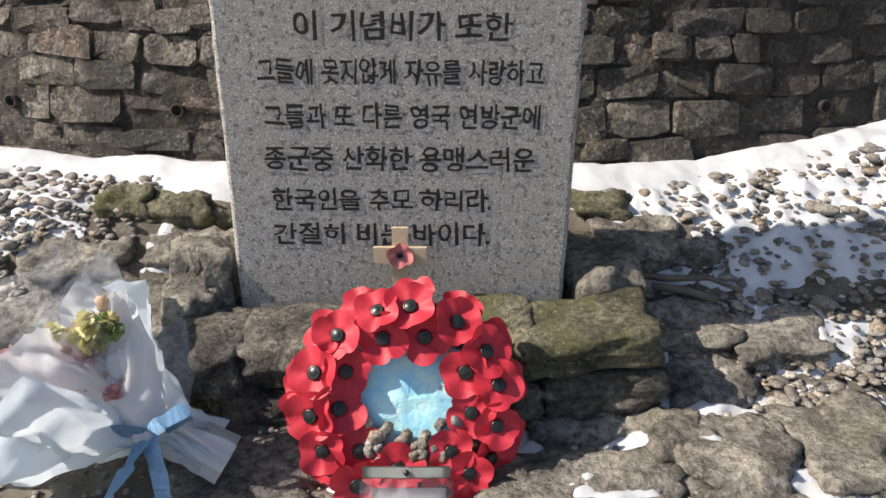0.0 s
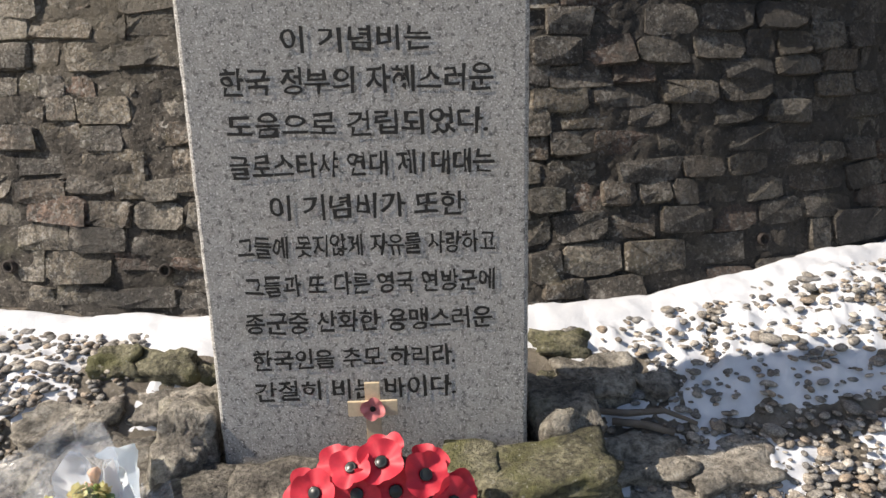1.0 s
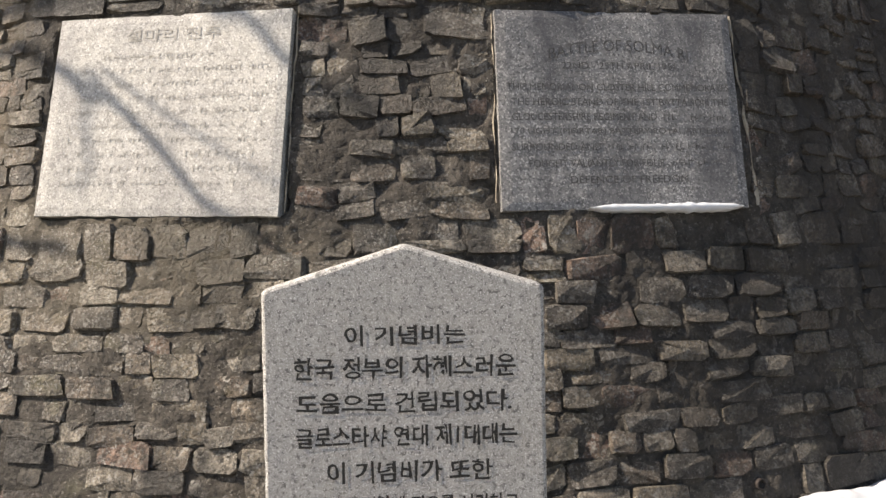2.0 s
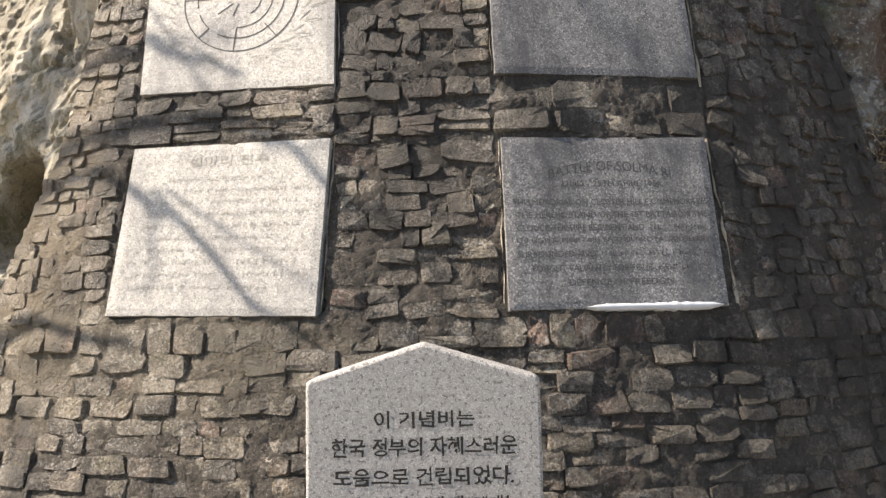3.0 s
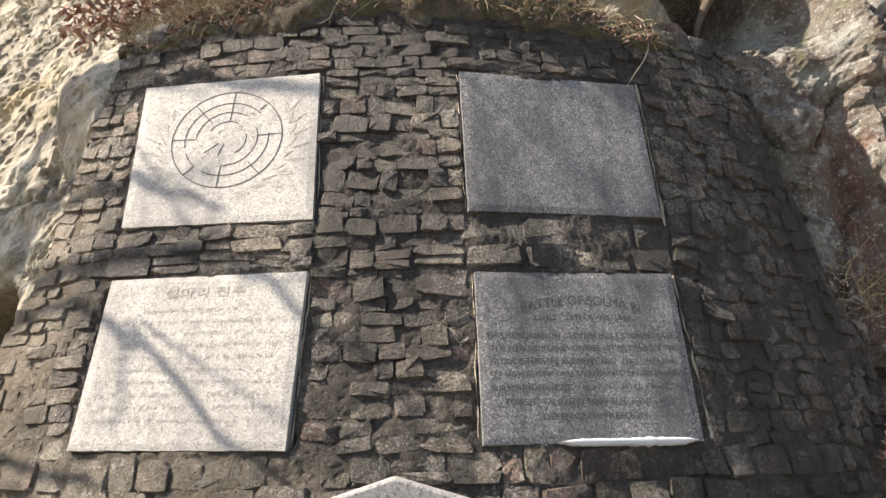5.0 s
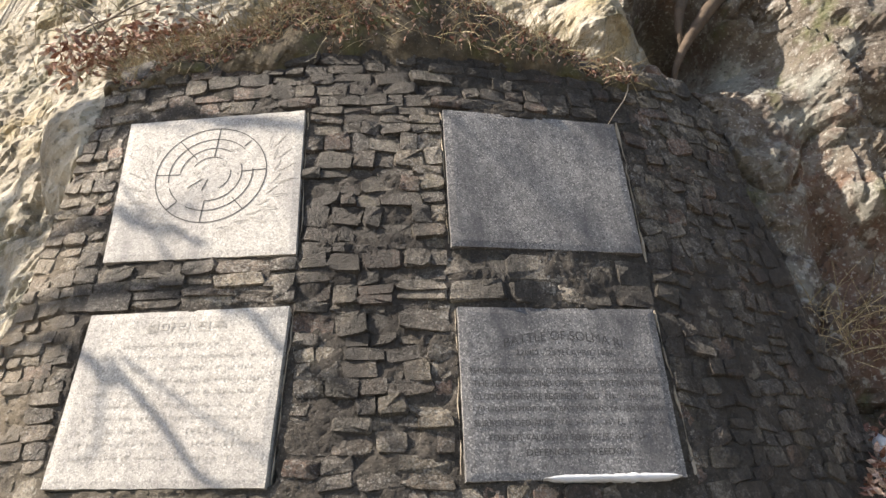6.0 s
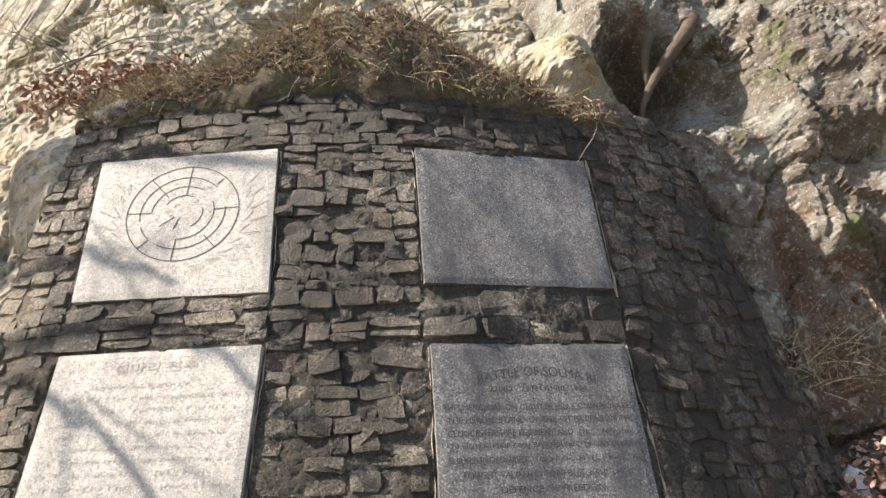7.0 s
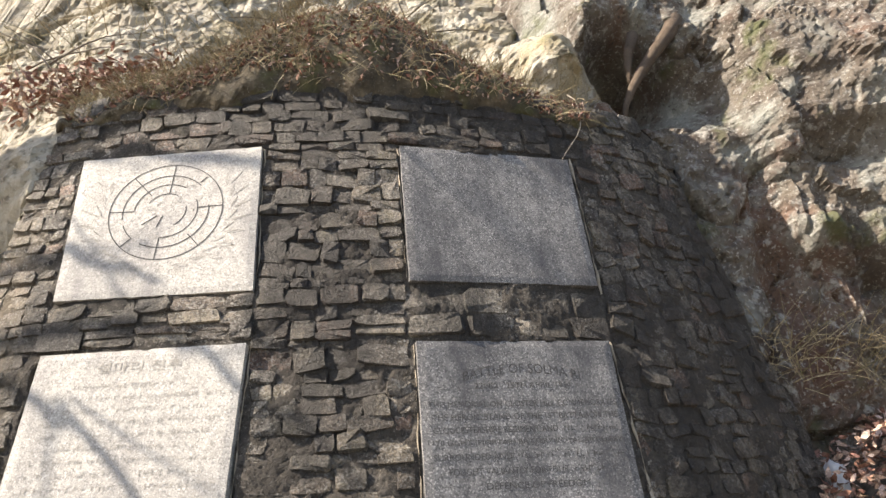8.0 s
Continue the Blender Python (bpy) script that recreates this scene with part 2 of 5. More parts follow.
pebble_mat = surface("river pebble", [(0.12, 0.11, 0.1), (0.24, 0.22, 0.19)], 40, 0.75, [(0.15, 0.142, 0.132), (0.25, 0.232, 0.205), (0.34, 0.3, 0.25), (0.2, 0.17, 0.14), (0.42, 0.39, 0.345), (0.29, 0.225, 0.165), (0.19, 0.185, 0.18)], 0.75, bump=0.5, dist=0.003, fine=250)
leaf_mat = surface("dead leaf", [(0.13, 0.07, 0.04), (0.3, 0.17, 0.1)], 30, 0.8, [(0.2, 0.09, 0.065), (0.36, 0.21, 0.16), (0.5, 0.36, 0.28), (0.28, 0.14, 0.11), (0.62, 0.48, 0.42)], 0.8, bump=0.4)
straw = surface("dry grass", [(0.22, 0.17, 0.1), (0.4, 0.33, 0.2)], 30, 0.9, [(0.25, 0.2, 0.11), (0.42, 0.35, 0.22), (0.17, 0.15, 0.07), (0.33, 0.25, 0.15)], 0.7)
litter = surface("leaf mould", [(0.035, 0.028, 0.02), (0.1, 0.08, 0.052), (0.2, 0.16, 0.105)], 14, 0.95, spots=((5, 0.52, 0.66, (0.11, 0.115, 0.035), 0.7), (70, 0.58, 0.68, (0.32, 0.29, 0.23), 0.6)), streak=(DARK, 0.6, 0.45, 0.62), bump=1.0, dist=0.03, fine=70)
bark = surface("grey bark", [(0.1, 0.085, 0.07), (0.24, 0.2, 0.16)], 14, 0.9, bump=1.0, dist=0.01)
root_mat = surface("brown root", [(0.06, 0.042, 0.029), (0.14, 0.1, 0.068)], 10, 0.85, bump=1.0, dist=0.02, fine=50)
ink = plain("black lettering paint", (0.016, 0.015, 0.014), 0.7, 0.3, 120)
carved = plain("weathered carving", (0.36, 0.342, 0.31), 0.9, 0.4, 60)
carved_dark = plain("dark carving", (0.07, 0.068, 0.067), 0.9, 0.6, 60)
poppy_red = plain("poppy paper", (0.58, 0.032, 0.055), 0.55, 0.18, 60, sheer=0.18)
poppy_pink = plain("faded poppy paper", (0.62, 0.2, 0.2), 0.6, 0.15, 80)
button_mat = plain("black plastic", (0.014, 0.017, 0.016), 0.35, 0.2, 60)
ring_mat = plain("dark green plastic ring", (0.02, 0.035, 0.022), 0.5, 0.3)
pine = plain("pale wood", (0.62, 0.5, 0.34), 0.7, 0.12, 90)
foil = surface("pale blue foil", [(0.14, 0.5, 0.78), (0.28, 0.68, 0.9), (0.5, 0.84, 0.86), (0.66, 0.62, 0.82)], 16, 0.3, bump=0.8, dist=0.008, fine=60)
card_mat = plain("white card", (0.86, 0.86, 0.84), 0.7, 0.03)
sleeve_head = plain("grey plastic strip", (0.5, 0.55, 0.51), 0.3, 0.15)
wrap_mat = plain("white wrapping paper", (0.88, 0.89, 0.9), 0.55, 0.06, 18, sheer=0.5, bump=0.5, dist=0.006)
blue_wrap = plain("pale blue wrapping paper", (0.74, 0.81, 0.87), 0.5, 0.1, 14, sheer=0.5, bump=0.5, dist=0.006)
ribbon_mat = plain("pale blue satin", (0.36, 0.6, 0.84), 0.35, 0.1, 60)
cellophane = clear_film("cellophane")
sleeve_film = clear_film("clear sleeve", gloss=0.2)
bloom_pink = plain("pink petals", (0.7, 0.42, 0.4), 0.6, 0.3, 90, sheer=0.2)
bloom_yellow = plain("yellow petals", (0.72, 0.66, 0.34), 0.6, 0.25, 90, sheer=0.2)
bloom_orange = plain("orange petals", (0.72, 0.5, 0.36), 0.6, 0.3, 90, sheer=0.2)
bloom_green = plain("green stems", (0.26, 0.33, 0.12), 0.6, 0.3, 60)
dark_hole = plain("dark damp clay", (0.03, 0.022, 0.018), 0.8, 0.4)


# ---- mesh helpers ----
def mesh_of(name, bm, mat, shade=True):
    me = bpy.data.meshes.new(name)
    bm.to_mesh(me)
    bm.free()
    if mat:
        me.materials.append(mat)
    if shade:
        me.polygons.foreach_set("use_smooth", [True] * len(me.polygons))
    return me


def part(name, bm, mat, parent=None, label="", shade=True):
    ob = new(name, mesh_of(name, bm, mat, shade))
    ob.parent = parent
    return tagged(ob, label)


def raw(name, verts, faces, mat, parent=None, shade=True):
    me = bpy.data.meshes.new(name)
    me.from_pydata([tuple(v) for v in verts], [], [tuple(f) for f in faces])
    me.materials.append(mat)
    if shade:
        me.polygons.foreach_set("use_smooth", [True] * len(me.polygons))
    ob = new(name, me)
    ob.parent = parent
    return ob


def empty(name, at, label, category, group="", kind=""):
    ob = new(name)
    ob.location = at
    ob.empty_display_size = 0.05
    return tagged(ob, label, category, group, kind)


def attach(ob, parent):
    """Hang a mesh that is given in world places under a parent that stands elsewhere."""
    ob.parent = parent
    ob.matrix_parent_inverse = Matrix.Translation(-parent.location)
    return ob


def sheet(fn, us, vs):
    bm = bmesh.new()
    rows = [[bm.verts.new(fn(u, v)) for u in us] for v in vs]
    for a, b in zip(rows, rows[1:]):
        for i in range(len(us) - 1):
            bm.faces.new((a[i], a[i + 1], b[i + 1], b[i]))
    return bm


def tube(points, radii, sides=7, bm=None):
    """A tapered stem along points."""
    bm = bm or bmesh.new()
    rings = []
    for i, p in enumerate(points):
        p = Vector(p)
        d = (Vector(points[min(i + 1, len(points) - 1)]) - Vector(points[max(i - 1, 0)])).normalized()
        q = d.to_track_quat("Z", "Y")
        rings.append([bm.verts.new(p + q @ Vector((math.cos(a) * radii[i], math.sin(a) * radii[i], 0))) for a in (k * math.tau / sides for k in range(sides))])
    for a, b in zip(rings, rings[1:]):
        for k in range(sides):
            bm.faces.new((a[k], a[(k + 1) % sides], b[(k + 1) % sides], b[k]))
    bm.faces.new(rings[0][::-1])
    bm.faces.new(rings[-1])
    return bm


def fbm(x, y, z, octaves=5):
    return noise.fractal((x, y, z), 0.9, 2.1, octaves)


def lump(bm, centre, size, seed, rough=0.22, sub=2, turn=None, square=0.55):
    """An uneven boulder."""
    got = bmesh.ops.create_icosphere(bm, subdivisions=sub, radius=1.0)["verts"]
    q = turn or Euler((0, 0, 0)).to_matrix()
    for v in got:
        n = v.co.normalized()
        box = max(abs(n.x), abs(n.y), abs(n.z))
        cell = noise.voronoi(n * 2.3 + Vector((seed, seed * 2.1, 0)))[1][0]
        r = (1 / box) ** square * (1 + rough * 0.45 * noise.noise(Vector(cell) * 3.7) + rough * noise.noise(n * 1.6 + Vector((seed * 7.1, seed * 3.3, 0))) + rough * 0.4 * noise.noise(n * 4.5 + Vector((0, seed * 5.7, 2))) + rough * 0.2 * noise.noise(n * 11 + Vector((seed, 0, 2))))
        v.co = Vector(centre) + q @ Vector((n.x * r * size[0] * 0.5, n.y * r * size[1] * 0.5, n.z * r * size[2] * 0.5))
    return bm


# ---- writing ----
def letters(texts, bold):
    """The outlines of lines of text, by line, as flat vertices and faces with the width and height made 1."""
    cu = bpy.data.curves.new("letters", "FONT")
    cu.body, cu.offset, cu.resolution_u, cu.space_line = "\n".join(texts), bold, 3, 3.0
    ob = bpy.data.objects.new("letters", cu)
    scene.collection.objects.link(ob)
    me = bpy.data.meshes.new_from_object(ob.evaluated_get(bpy.context.evaluated_depsgraph_get()))
    pts, polys = np.array([v.co[:2] for v in me.vertices]), [tuple(p.vertices) for p in me.polygons]
    bpy.data.objects.remove(ob)
    bpy.data.curves.remove(cu)
    bpy.data.meshes.remove(me)
    out = {}
    for k, text in enumerate(texts):
        mine = [f for f in polys if abs(pts[f[0]][1] - 0.35 + 3.0 * k) < 1.4]
        used = sorted({i for f in mine for i in f})
        at = {i: j for j, i in enumerate(used)}
        own = pts[used]
        lo, hi = own.min(0), own.max(0)
        out[text] = ((own - lo) / (hi - lo), [tuple(at[i] for i in f) for f in mine])
    return out


KOREAN_TITLE, ENGLISH_TITLE = "설마리 전투", "BATTLE OF SOLMA RI"
ENGLISH_LINES = (("22ND - 25TH APRIL 1951", 0.26, 0.74, 0.695), ("THIS MEMORIAL ON GLOSTER HILL COMMEMORATES", 0.035, 0.965, 0.585), ("THE HEROIC STAND OF THE 1ST BATTALION THE", 0.05, 0.955, 0.51),
                 ("GLOUCESTERSHIRE REGIMENT AND", 0.05, 0.64, 0.435), ("170 LIGHT (MORTAR) BATTERY ROYAL ARTILLERY", 0.045, 0.955, 0.36), ("SURROUNDED AND", 0.045, 0.4, 0.285),
                 ("FOUGHT VALIANTLY FOR FOUR", 0.11, 0.66, 0.205), ("DEFENCE OF FREEDOM", 0.27, 0.75, 0.125))
LINES = (("이 기념비는", -0.138, 0.143, 0.873, 0.046), ("한국 정부의 자혜스러운", -0.259, 0.261, 0.797, 0.051), ("도움으로 건립되었다.", -0.253, 0.251, 0.715, 0.05), ("글로스타샤 연대 제1대대는", -0.256, 0.262, 0.636, 0.05),
         ("이 기념비가 또한", -0.186, 0.202, 0.552, 0.051), ("그들에 못지않게 자유를 사랑하고", -0.257, 0.263, 0.471, 0.047), ("그들과 또 다른 영국 연방군에", -0.251, 0.262, 0.389, 0.048), ("종군중 산화한 용맹스러운", -0.256, 0.256, 0.307, 0.049),
         ("한국인을 추모 하리라.", -0.249, 0.178, 0.224, 0.046), ("간절히 비는 바이다.", -0.251, 0.178, 0.152, 0.048))
CUT = {**letters([ENGLISH_TITLE] + [l[0] for l in ENGLISH_LINES], 0.0), **letters([KOREAN_TITLE] + [l[0] for l in LINES], 0.018)}


# ---- the ground ----
def ground_top(x, y):
    return ground_z(x, y) + 0.012 * noise.noise((x * 6, y * 6, 3.1)) + 0.006 * noise.noise((x * 21, y * 21, 1.7))


gx = np.concatenate([[-300, -80, -25, -10, -5], np.arange(-3, 3.6, 0.03), [5, 10, 25, 80, 300]])
gy = np.concatenate([[-300, -80, -25, -10, -5, -3], np.arange(-2.4, 2.6, 0.03), [5, 10, 30, 90, 300]])
ground = tagged(part("ground", sheet(lambda x, y: (x, y, ground_top(x, y)), gx.tolist(), gy.tolist()), soil), "dark gritty soil between stones and snow", "ground", kind="structure")


# ---- the cliff ----
def pit(x, z, cx, cz, rx, rz, power=2.0):
    return math.exp(-((((x - cx) / rx) ** 2 + ((z - cz) / rz) ** 2) ** (power / 2)))


def broken(x, z, seed, amount):
    """Fractured rock: blocks set forward and back, with rough faces."""
    wob = Vector((x * 1.0 + 0.25 * noise.noise((x * 2, z * 2, seed)), z * 0.8 + 0.3 * noise.noise((x * 2, z * 2, seed + 5)), seed))
    d, p = noise.voronoi(wob * 1.5)
    d2, p2 = noise.voronoi(wob * 4.2)
    step = noise.noise(Vector(p[0]) * 3.7) * 0.55 + noise.noise(Vector(p2[0]) * 2.9) * 0.22
    crack = -0.25 * max(0.0, 1 - (d[1] - d[0]) / 0.08) - 0.1 * max(0.0, 1 - (d2[1] - d2[0]) / 0.08)
    d3, p3 = noise.voronoi(wob * 10.5)
    step += noise.noise(Vector(p3[0]) * 5.1) * 0.09
    return amount * (step + 0.5 * fbm(x * 1.7, z * 1.7, seed, 6) * 0.6 + 0.12 * fbm(x * 9, z * 9, seed, 4) + crack * 0.6)


def cliff_west_y(x, z):
    edge = wall_left(z)
    if z > 3.38:
        base = 1.8 + 0.5 * (z - 3.38) + 0.1 * smooth(-1.2, 0.2, x) + 0.6 * max(0.0, -1.6 - x)
    else:
        base = wall_y(edge, z) + 0.06 + 0.35 * max(0.0, x - edge) + 0.75 * max(0.0, edge - x)
    base += 0.6 * pit(x, z, -2.06, 1.72, 0.17, 0.28, 6) - 0.16 * pit(x, z, -1.75, 3.1, 0.22, 0.35)
    base -= 0.5 * pit(x, z, 1.32, 3.95, 0.33, 0.42)
    base += 0.7 * max(0.0, x - 1.55)
    return base - broken(x, z, 2.3, 0.26)


def cliff_east_y(x, z):
    edge = wall_right(min(z, 3.4))
    base = wall_y(edge, min(z, 3.4)) + 0.06 + 0.2 * min(1.0, max(0.0, x - edge)) - 0.35 * max(0.0, x - edge - 1.0) + 0.3 * max(0.0, edge - x) + 1.6 * max(0.0, 1.62 - x)
    base += 0.25 * max(0.0, z - 3.3)
    base += 0.8 * pit(x, z, 1.9, 3.95, 0.27, 0.36, 3) + 0.3 * pit(x, z, 2.2, 3.75, 0.35, 0.3, 2)
    base -= 0.15 * pit(x, z, 3.3, 3.9, 0.8, 0.35)
    base -= 0.22 * smooth(2.45, 2.75, x) * smooth(2.5, 2.75, z + 0.25 * (x - 2.6)) - 0.12 * pit(x, z, 2.55, 2.2, 0.12, 0.9, 3)
    return base - broken(x, z, 8.9, 0.25)


xs = np.concatenate([[-14, -9, -6], np.arange(-4, 1.9, 0.026)]).tolist()
zs = np.concatenate([[-0.6, 0.0], np.arange(0.5, 5.4, 0.026), [6, 7, 9]]).tolist()
tagged(part("cliff_west", sheet(lambda x, z: (x, cliff_west_y(x, z), z), xs, zs), rock_pale, shade=False), "pale fractured sunlit rock face behind the wall", "cliff", kind="structure")
xs = np.concatenate([np.arange(0.95, 4.6, 0.026), [6, 9, 14]]).tolist()
tagged(part("cliff_east", sheet(lambda x, z: (x, cliff_east_y(x, z), z), xs, zs), rock_brown, shade=False), "brown and grey weathered rock face", "cliff", kind="structure")


# ---- the wall: core, top bank ----
def wall_point(x, z, out=0.0):
    """A place on the wall's face, moved out of it towards the open side."""
    n = Vector((wall_slope(x), -1.0, BATTER)).normalized()
    return Vector((x, wall_y(x, z), z)) + n * out


PLAQUE_SEATS = ((-1.3, -0.405, 1.185, 1.89), (-1.26, -0.395, 2.165, 2.945), (0.331, 1.2, 1.183, 1.878), (0.315, 1.195, 2.195, 2.939))


def core(u, z):
    x = wall_left(z) + u * (wall_right(z) - wall_left(z))
    deep = -0.1 if any(a < x < b and c < z < d for a, b, c, d in PLAQUE_SEATS) else -0.009
    return wall_point(x, z, deep + 0.013 * noise.noise((x * 9, z * 11, 0.4)) + 0.008 * noise.noise((x * 50, z * 50, 2.4)))


TOP = 3.4
wall = tagged(part("wall_stone", sheet(core, np.linspace(0, 1, 330).tolist(), np.linspace(-0.1, TOP, 270).tolist()), mortar), "battered, bowed wall of rough dark rubble stones", "wall", kind="structure")


def rim(side):
    def fn(v, z):
        x = wall_left(z) if side < 0 else wall_right(z)
        p = wall_point(x, z, -0.02)
        k = 0.05 * noise.noise((z * 5, v * 4, side)) + 0.03 * noise.noise((z * 17, v * 11, side)) + 0.012 * noise.noise((z * 45, v * 27, side))
        return (p.x + side * (0.03 * math.sin(v * 3.1) + k), p.y + v * 0.45, z)
    return fn


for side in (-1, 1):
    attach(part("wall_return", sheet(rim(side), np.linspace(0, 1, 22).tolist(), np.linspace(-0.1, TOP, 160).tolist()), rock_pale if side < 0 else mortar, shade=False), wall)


def bank_z(x, v):
    h = 0.66 * math.exp(-((x - 0.02) / 0.8) ** 2) + 0.12
    return TOP - 0.24 + 0.07 * noise.noise((x * 4, 0.3, 1.9)) + (h + 0.17) * math.sin(v * 1.45) + 0.05 * fbm(x * 3, v * 3, 4.0) + 0.025 * fbm(x * 14, v * 9, 2.0)


def bank_y(x, v):
    return wall_y(x, TOP - 0.12) + 0.05 - 0.085 * smooth(0.0, 0.22, v) + 0.42 * v * v + 0.05 * noise.noise((x * 5, v * 4, 7.0))


tagged(part("bank", sheet(lambda x, v: (x, bank_y(x, v), bank_z(x, v)), np.linspace(-1.5, 1.6, 220).tolist(), np.linspace(0, 1, 70).tolist()), litter, shade=False), "earth bank with moss and leaf mould on the wall top", "ground", kind="structure")


# ---- inscribed plaques in the wall ----
def letter_part(name, text, place, parent, mat, wobble=0.0):
    """Letters laid on a surface; place maps (0..1, 0..1) to a point."""
    uv, faces = CUT[text]
    verts = []
    for u, v in uv:
        dv = wobble * noise.noise((u * 9, v * 2, len(text)))
        du = wobble * 0.12 * noise.noise((v * 4, u * 17, len(text) + 3.0))
        verts.append(place(u + du, v + dv))
    # one part for each character: faces whose widths overlap belong together
    spans = sorted((min(uv[i][0] for i in f), max(uv[i][0] for i in f), k) for k, f in enumerate(faces))
    groups, reach = [], -1.0
    for lo, hi, k in spans:
        if lo > reach + 0.0005:
            groups.append([])
        groups[-1].append(faces[k])
        reach = max(reach, hi)
    for group in groups:
        used = sorted({i for f in group for i in f})
        at = {i: k for k, i in enumerate(used)}
        raw(name, [verts[i] for i in used], [tuple(at[i] for i in f) for f in group], mat, parent, False)


def ribbon_line(points, width, place):
    """A thin carved stroke through flat points."""
    bm = bmesh.new()
    rows = []
    for i, p in enumerate(points):
        a, b = points[max(0, i - 1)], points[min(len(points) - 1, i + 1)]
        d = Vector((b[0] - a[0], b[1] - a[1])).normalized() * width * 0.5
        rows.append((bm.verts.new(place(p[0] - d.y, p[1] + d.x)), bm.verts.new(place(p[0] + d.y, p[1] - d.x))))
    for (a, b), (c, d) in zip(rows, rows[1:]):
        bm.faces.new((a, b, d, c))
    return bm


def plaque(label, corners, mat):
    """A granite slab let into the wall. corners: x and z of bottom left, bottom right, top right, top left."""
    pts = [wall_point(x, z, 0.0) for x, z in corners]
    mid = sum(pts, Vector()) / 4
    normal = (pts[1] - pts[0]).cross(pts[3] - pts[0]).normalized()
    flat = [p - normal * (p - mid).dot(normal) for p in pts]
    lift = max((p - q).dot(normal) for p, q in zip(pts, flat)) + 0.019

    def place(u, v, out=0.0):
        a, b = flat[0].lerp(flat[1], u), flat[3].lerp(flat[2], u)
        return a.lerp(b, v) + normal * (lift + out)

    thing = empty("plaque", (0, 0, 0), label, "plaque", "plaques in the wall")
    n = 26
    bm = bmesh.new()
    grid = []
    for j in range(n + 1):
        row = []
        for i in range(n + 1):
            u, v = i / n, j / n
            edge = min(u, v, 1 - u, 1 - v)
            chip = 0.004 * noise.noise((u * 23, v * 23, corners[0][0])) if edge == 0 else 0.0
            row.append(bm.verts.new(place(min(1, max(0, u)) + chip * 0.6, v + chip, -0.004 if edge == 0 else 0.0006 * noise.noise((u * 30, v * 30, 1)))))
        grid.append(row)
    for a, b in zip(grid, grid[1:]):
        for i in range(n):
            bm.faces.new((a[i], a[i + 1], b[i + 1], b[i]))
    ring = [grid[0][i] for i in range(n)] + [grid[j][n] for j in range(n)] + [grid[n][i] for i in range(n, 0, -1)] + [grid[j][0] for j in range(n, 0, -1)]
    back = [bm.verts.new(v.co - normal * 0.13) for v in ring]
    for i in range(len(ring)):
        j = (i + 1) % len(ring)
        bm.faces.new((ring[i], back[i], back[j], ring[j]))
    part("slab", bm, mat, thing, shade=False)
    return thing, place, (flat[1] - flat[0]).length, (flat[3] - flat[0]).length


korean, on_korean, kw, kh = plaque("pale weathered granite plaque with carved Korean text", ((-1.315, 1.185), (-0.429, 1.165), (-0.384, 1.893), (-1.262, 1.908)), plaque_stone)
emblem, on_emblem, ew, eh = plaque("pale granite plaque carved with a round map emblem", ((-1.265, 2.166), (-0.377, 2.146), (-0.385, 2.953), (-1.278, 2.962)), plaque_stone)
english, on_english, nw, nh = plaque("weathered granite plaque with carved English text, shade in its colour", ((0.316, 1.169), (1.217, 1.168), (1.212, 1.898), (0.317, 1.883)), plaque_shaded)
blank, on_blank, bw, bh = plaque("weathered granite plaque with worn face, shade in its colour", ((0.304, 2.178), (1.216, 2.184), (1.2, 2.952), (0.294, 2.954)), plaque_shaded)


def row_on(place, u0, u1, v0, v1, out=0.0015, arch=0.0):
    return lambda u, v: place(u0 + (u1 - u0) * u, v0 + (v1 - v0) * v - arch * (2 * u - 1) ** 2, out)


def bars(place, u0, u1, v, h, parent, mat, seed):
    """Carved writing too worn to read: short strokes of its size."""
    rng = random.Random(seed)
    bm = bmesh.new()
    u = u0
    while u < u1:
        w = rng.uniform(0.008, 0.02)
        if rng.random() < 0.78:
            a, b = rng.uniform(0, 0.25) * h, rng.uniform(0.6, 1.0) * h
            q = [bm.verts.new(place(u + x, v + y, 0.0014)) for x, y in ((0, a), (w * 0.3, a), (w * 0.3, b), (0, b))]
            bm.faces.new(q)
            y = rng.uniform(0.1, 0.8) * h
            q = [bm.verts.new(place(u + x, v + yy, 0.0014)) for x, yy in ((0.3 * w, y), (w, y), (w, y + 0.14 * h), (0.3 * w, y + 0.14 * h))]
            bm.faces.new(q)
        u += w + rng.choice((0.004, 0.005, 0.007, 0.022))
    return tagged(part("carved_line", bm, mat, parent, shade=False), kind="stuff")


letter_part("carved_letter", KOREAN_TITLE, row_on(on_korean, 0.3, 0.71, 0.865, 0.93), korean, carved)
for k in range(10):
    bars(on_korean, 0.2 if k == 0 else 0.1, 0.8 if k == 0 else 0.93, 0.77 - 0.07 * k, 0.034, korean, carved, 40 + k)

letter_part("carved_letter", ENGLISH_TITLE, row_on(on_english, 0.21, 0.8, 0.79, 0.85, arch=0.05), english, carved_dark)
for text, u0, u1, v in ENGLISH_LINES:
    letter_part("carved_letter", text, row_on(on_english, u0, u1, v, v + 0.036), english, carved_dark)
bars(on_english, 0.67, 0.95, 0.435, 0.036, english, carved_dark, 71)
bars(on_english, 0.43, 0.95, 0.285, 0.036, english, carved_dark, 72)
bars(on_english, 0.69, 0.9, 0.205, 0.036, english, carved_dark, 73)


# the round emblem: rings, spokes and two sprays of leaves
def on_disc(x, y):
    return on_emblem(0.51 + 1.1 * x / ew, 0.565 + 1.1 * y / eh, 0.0015)


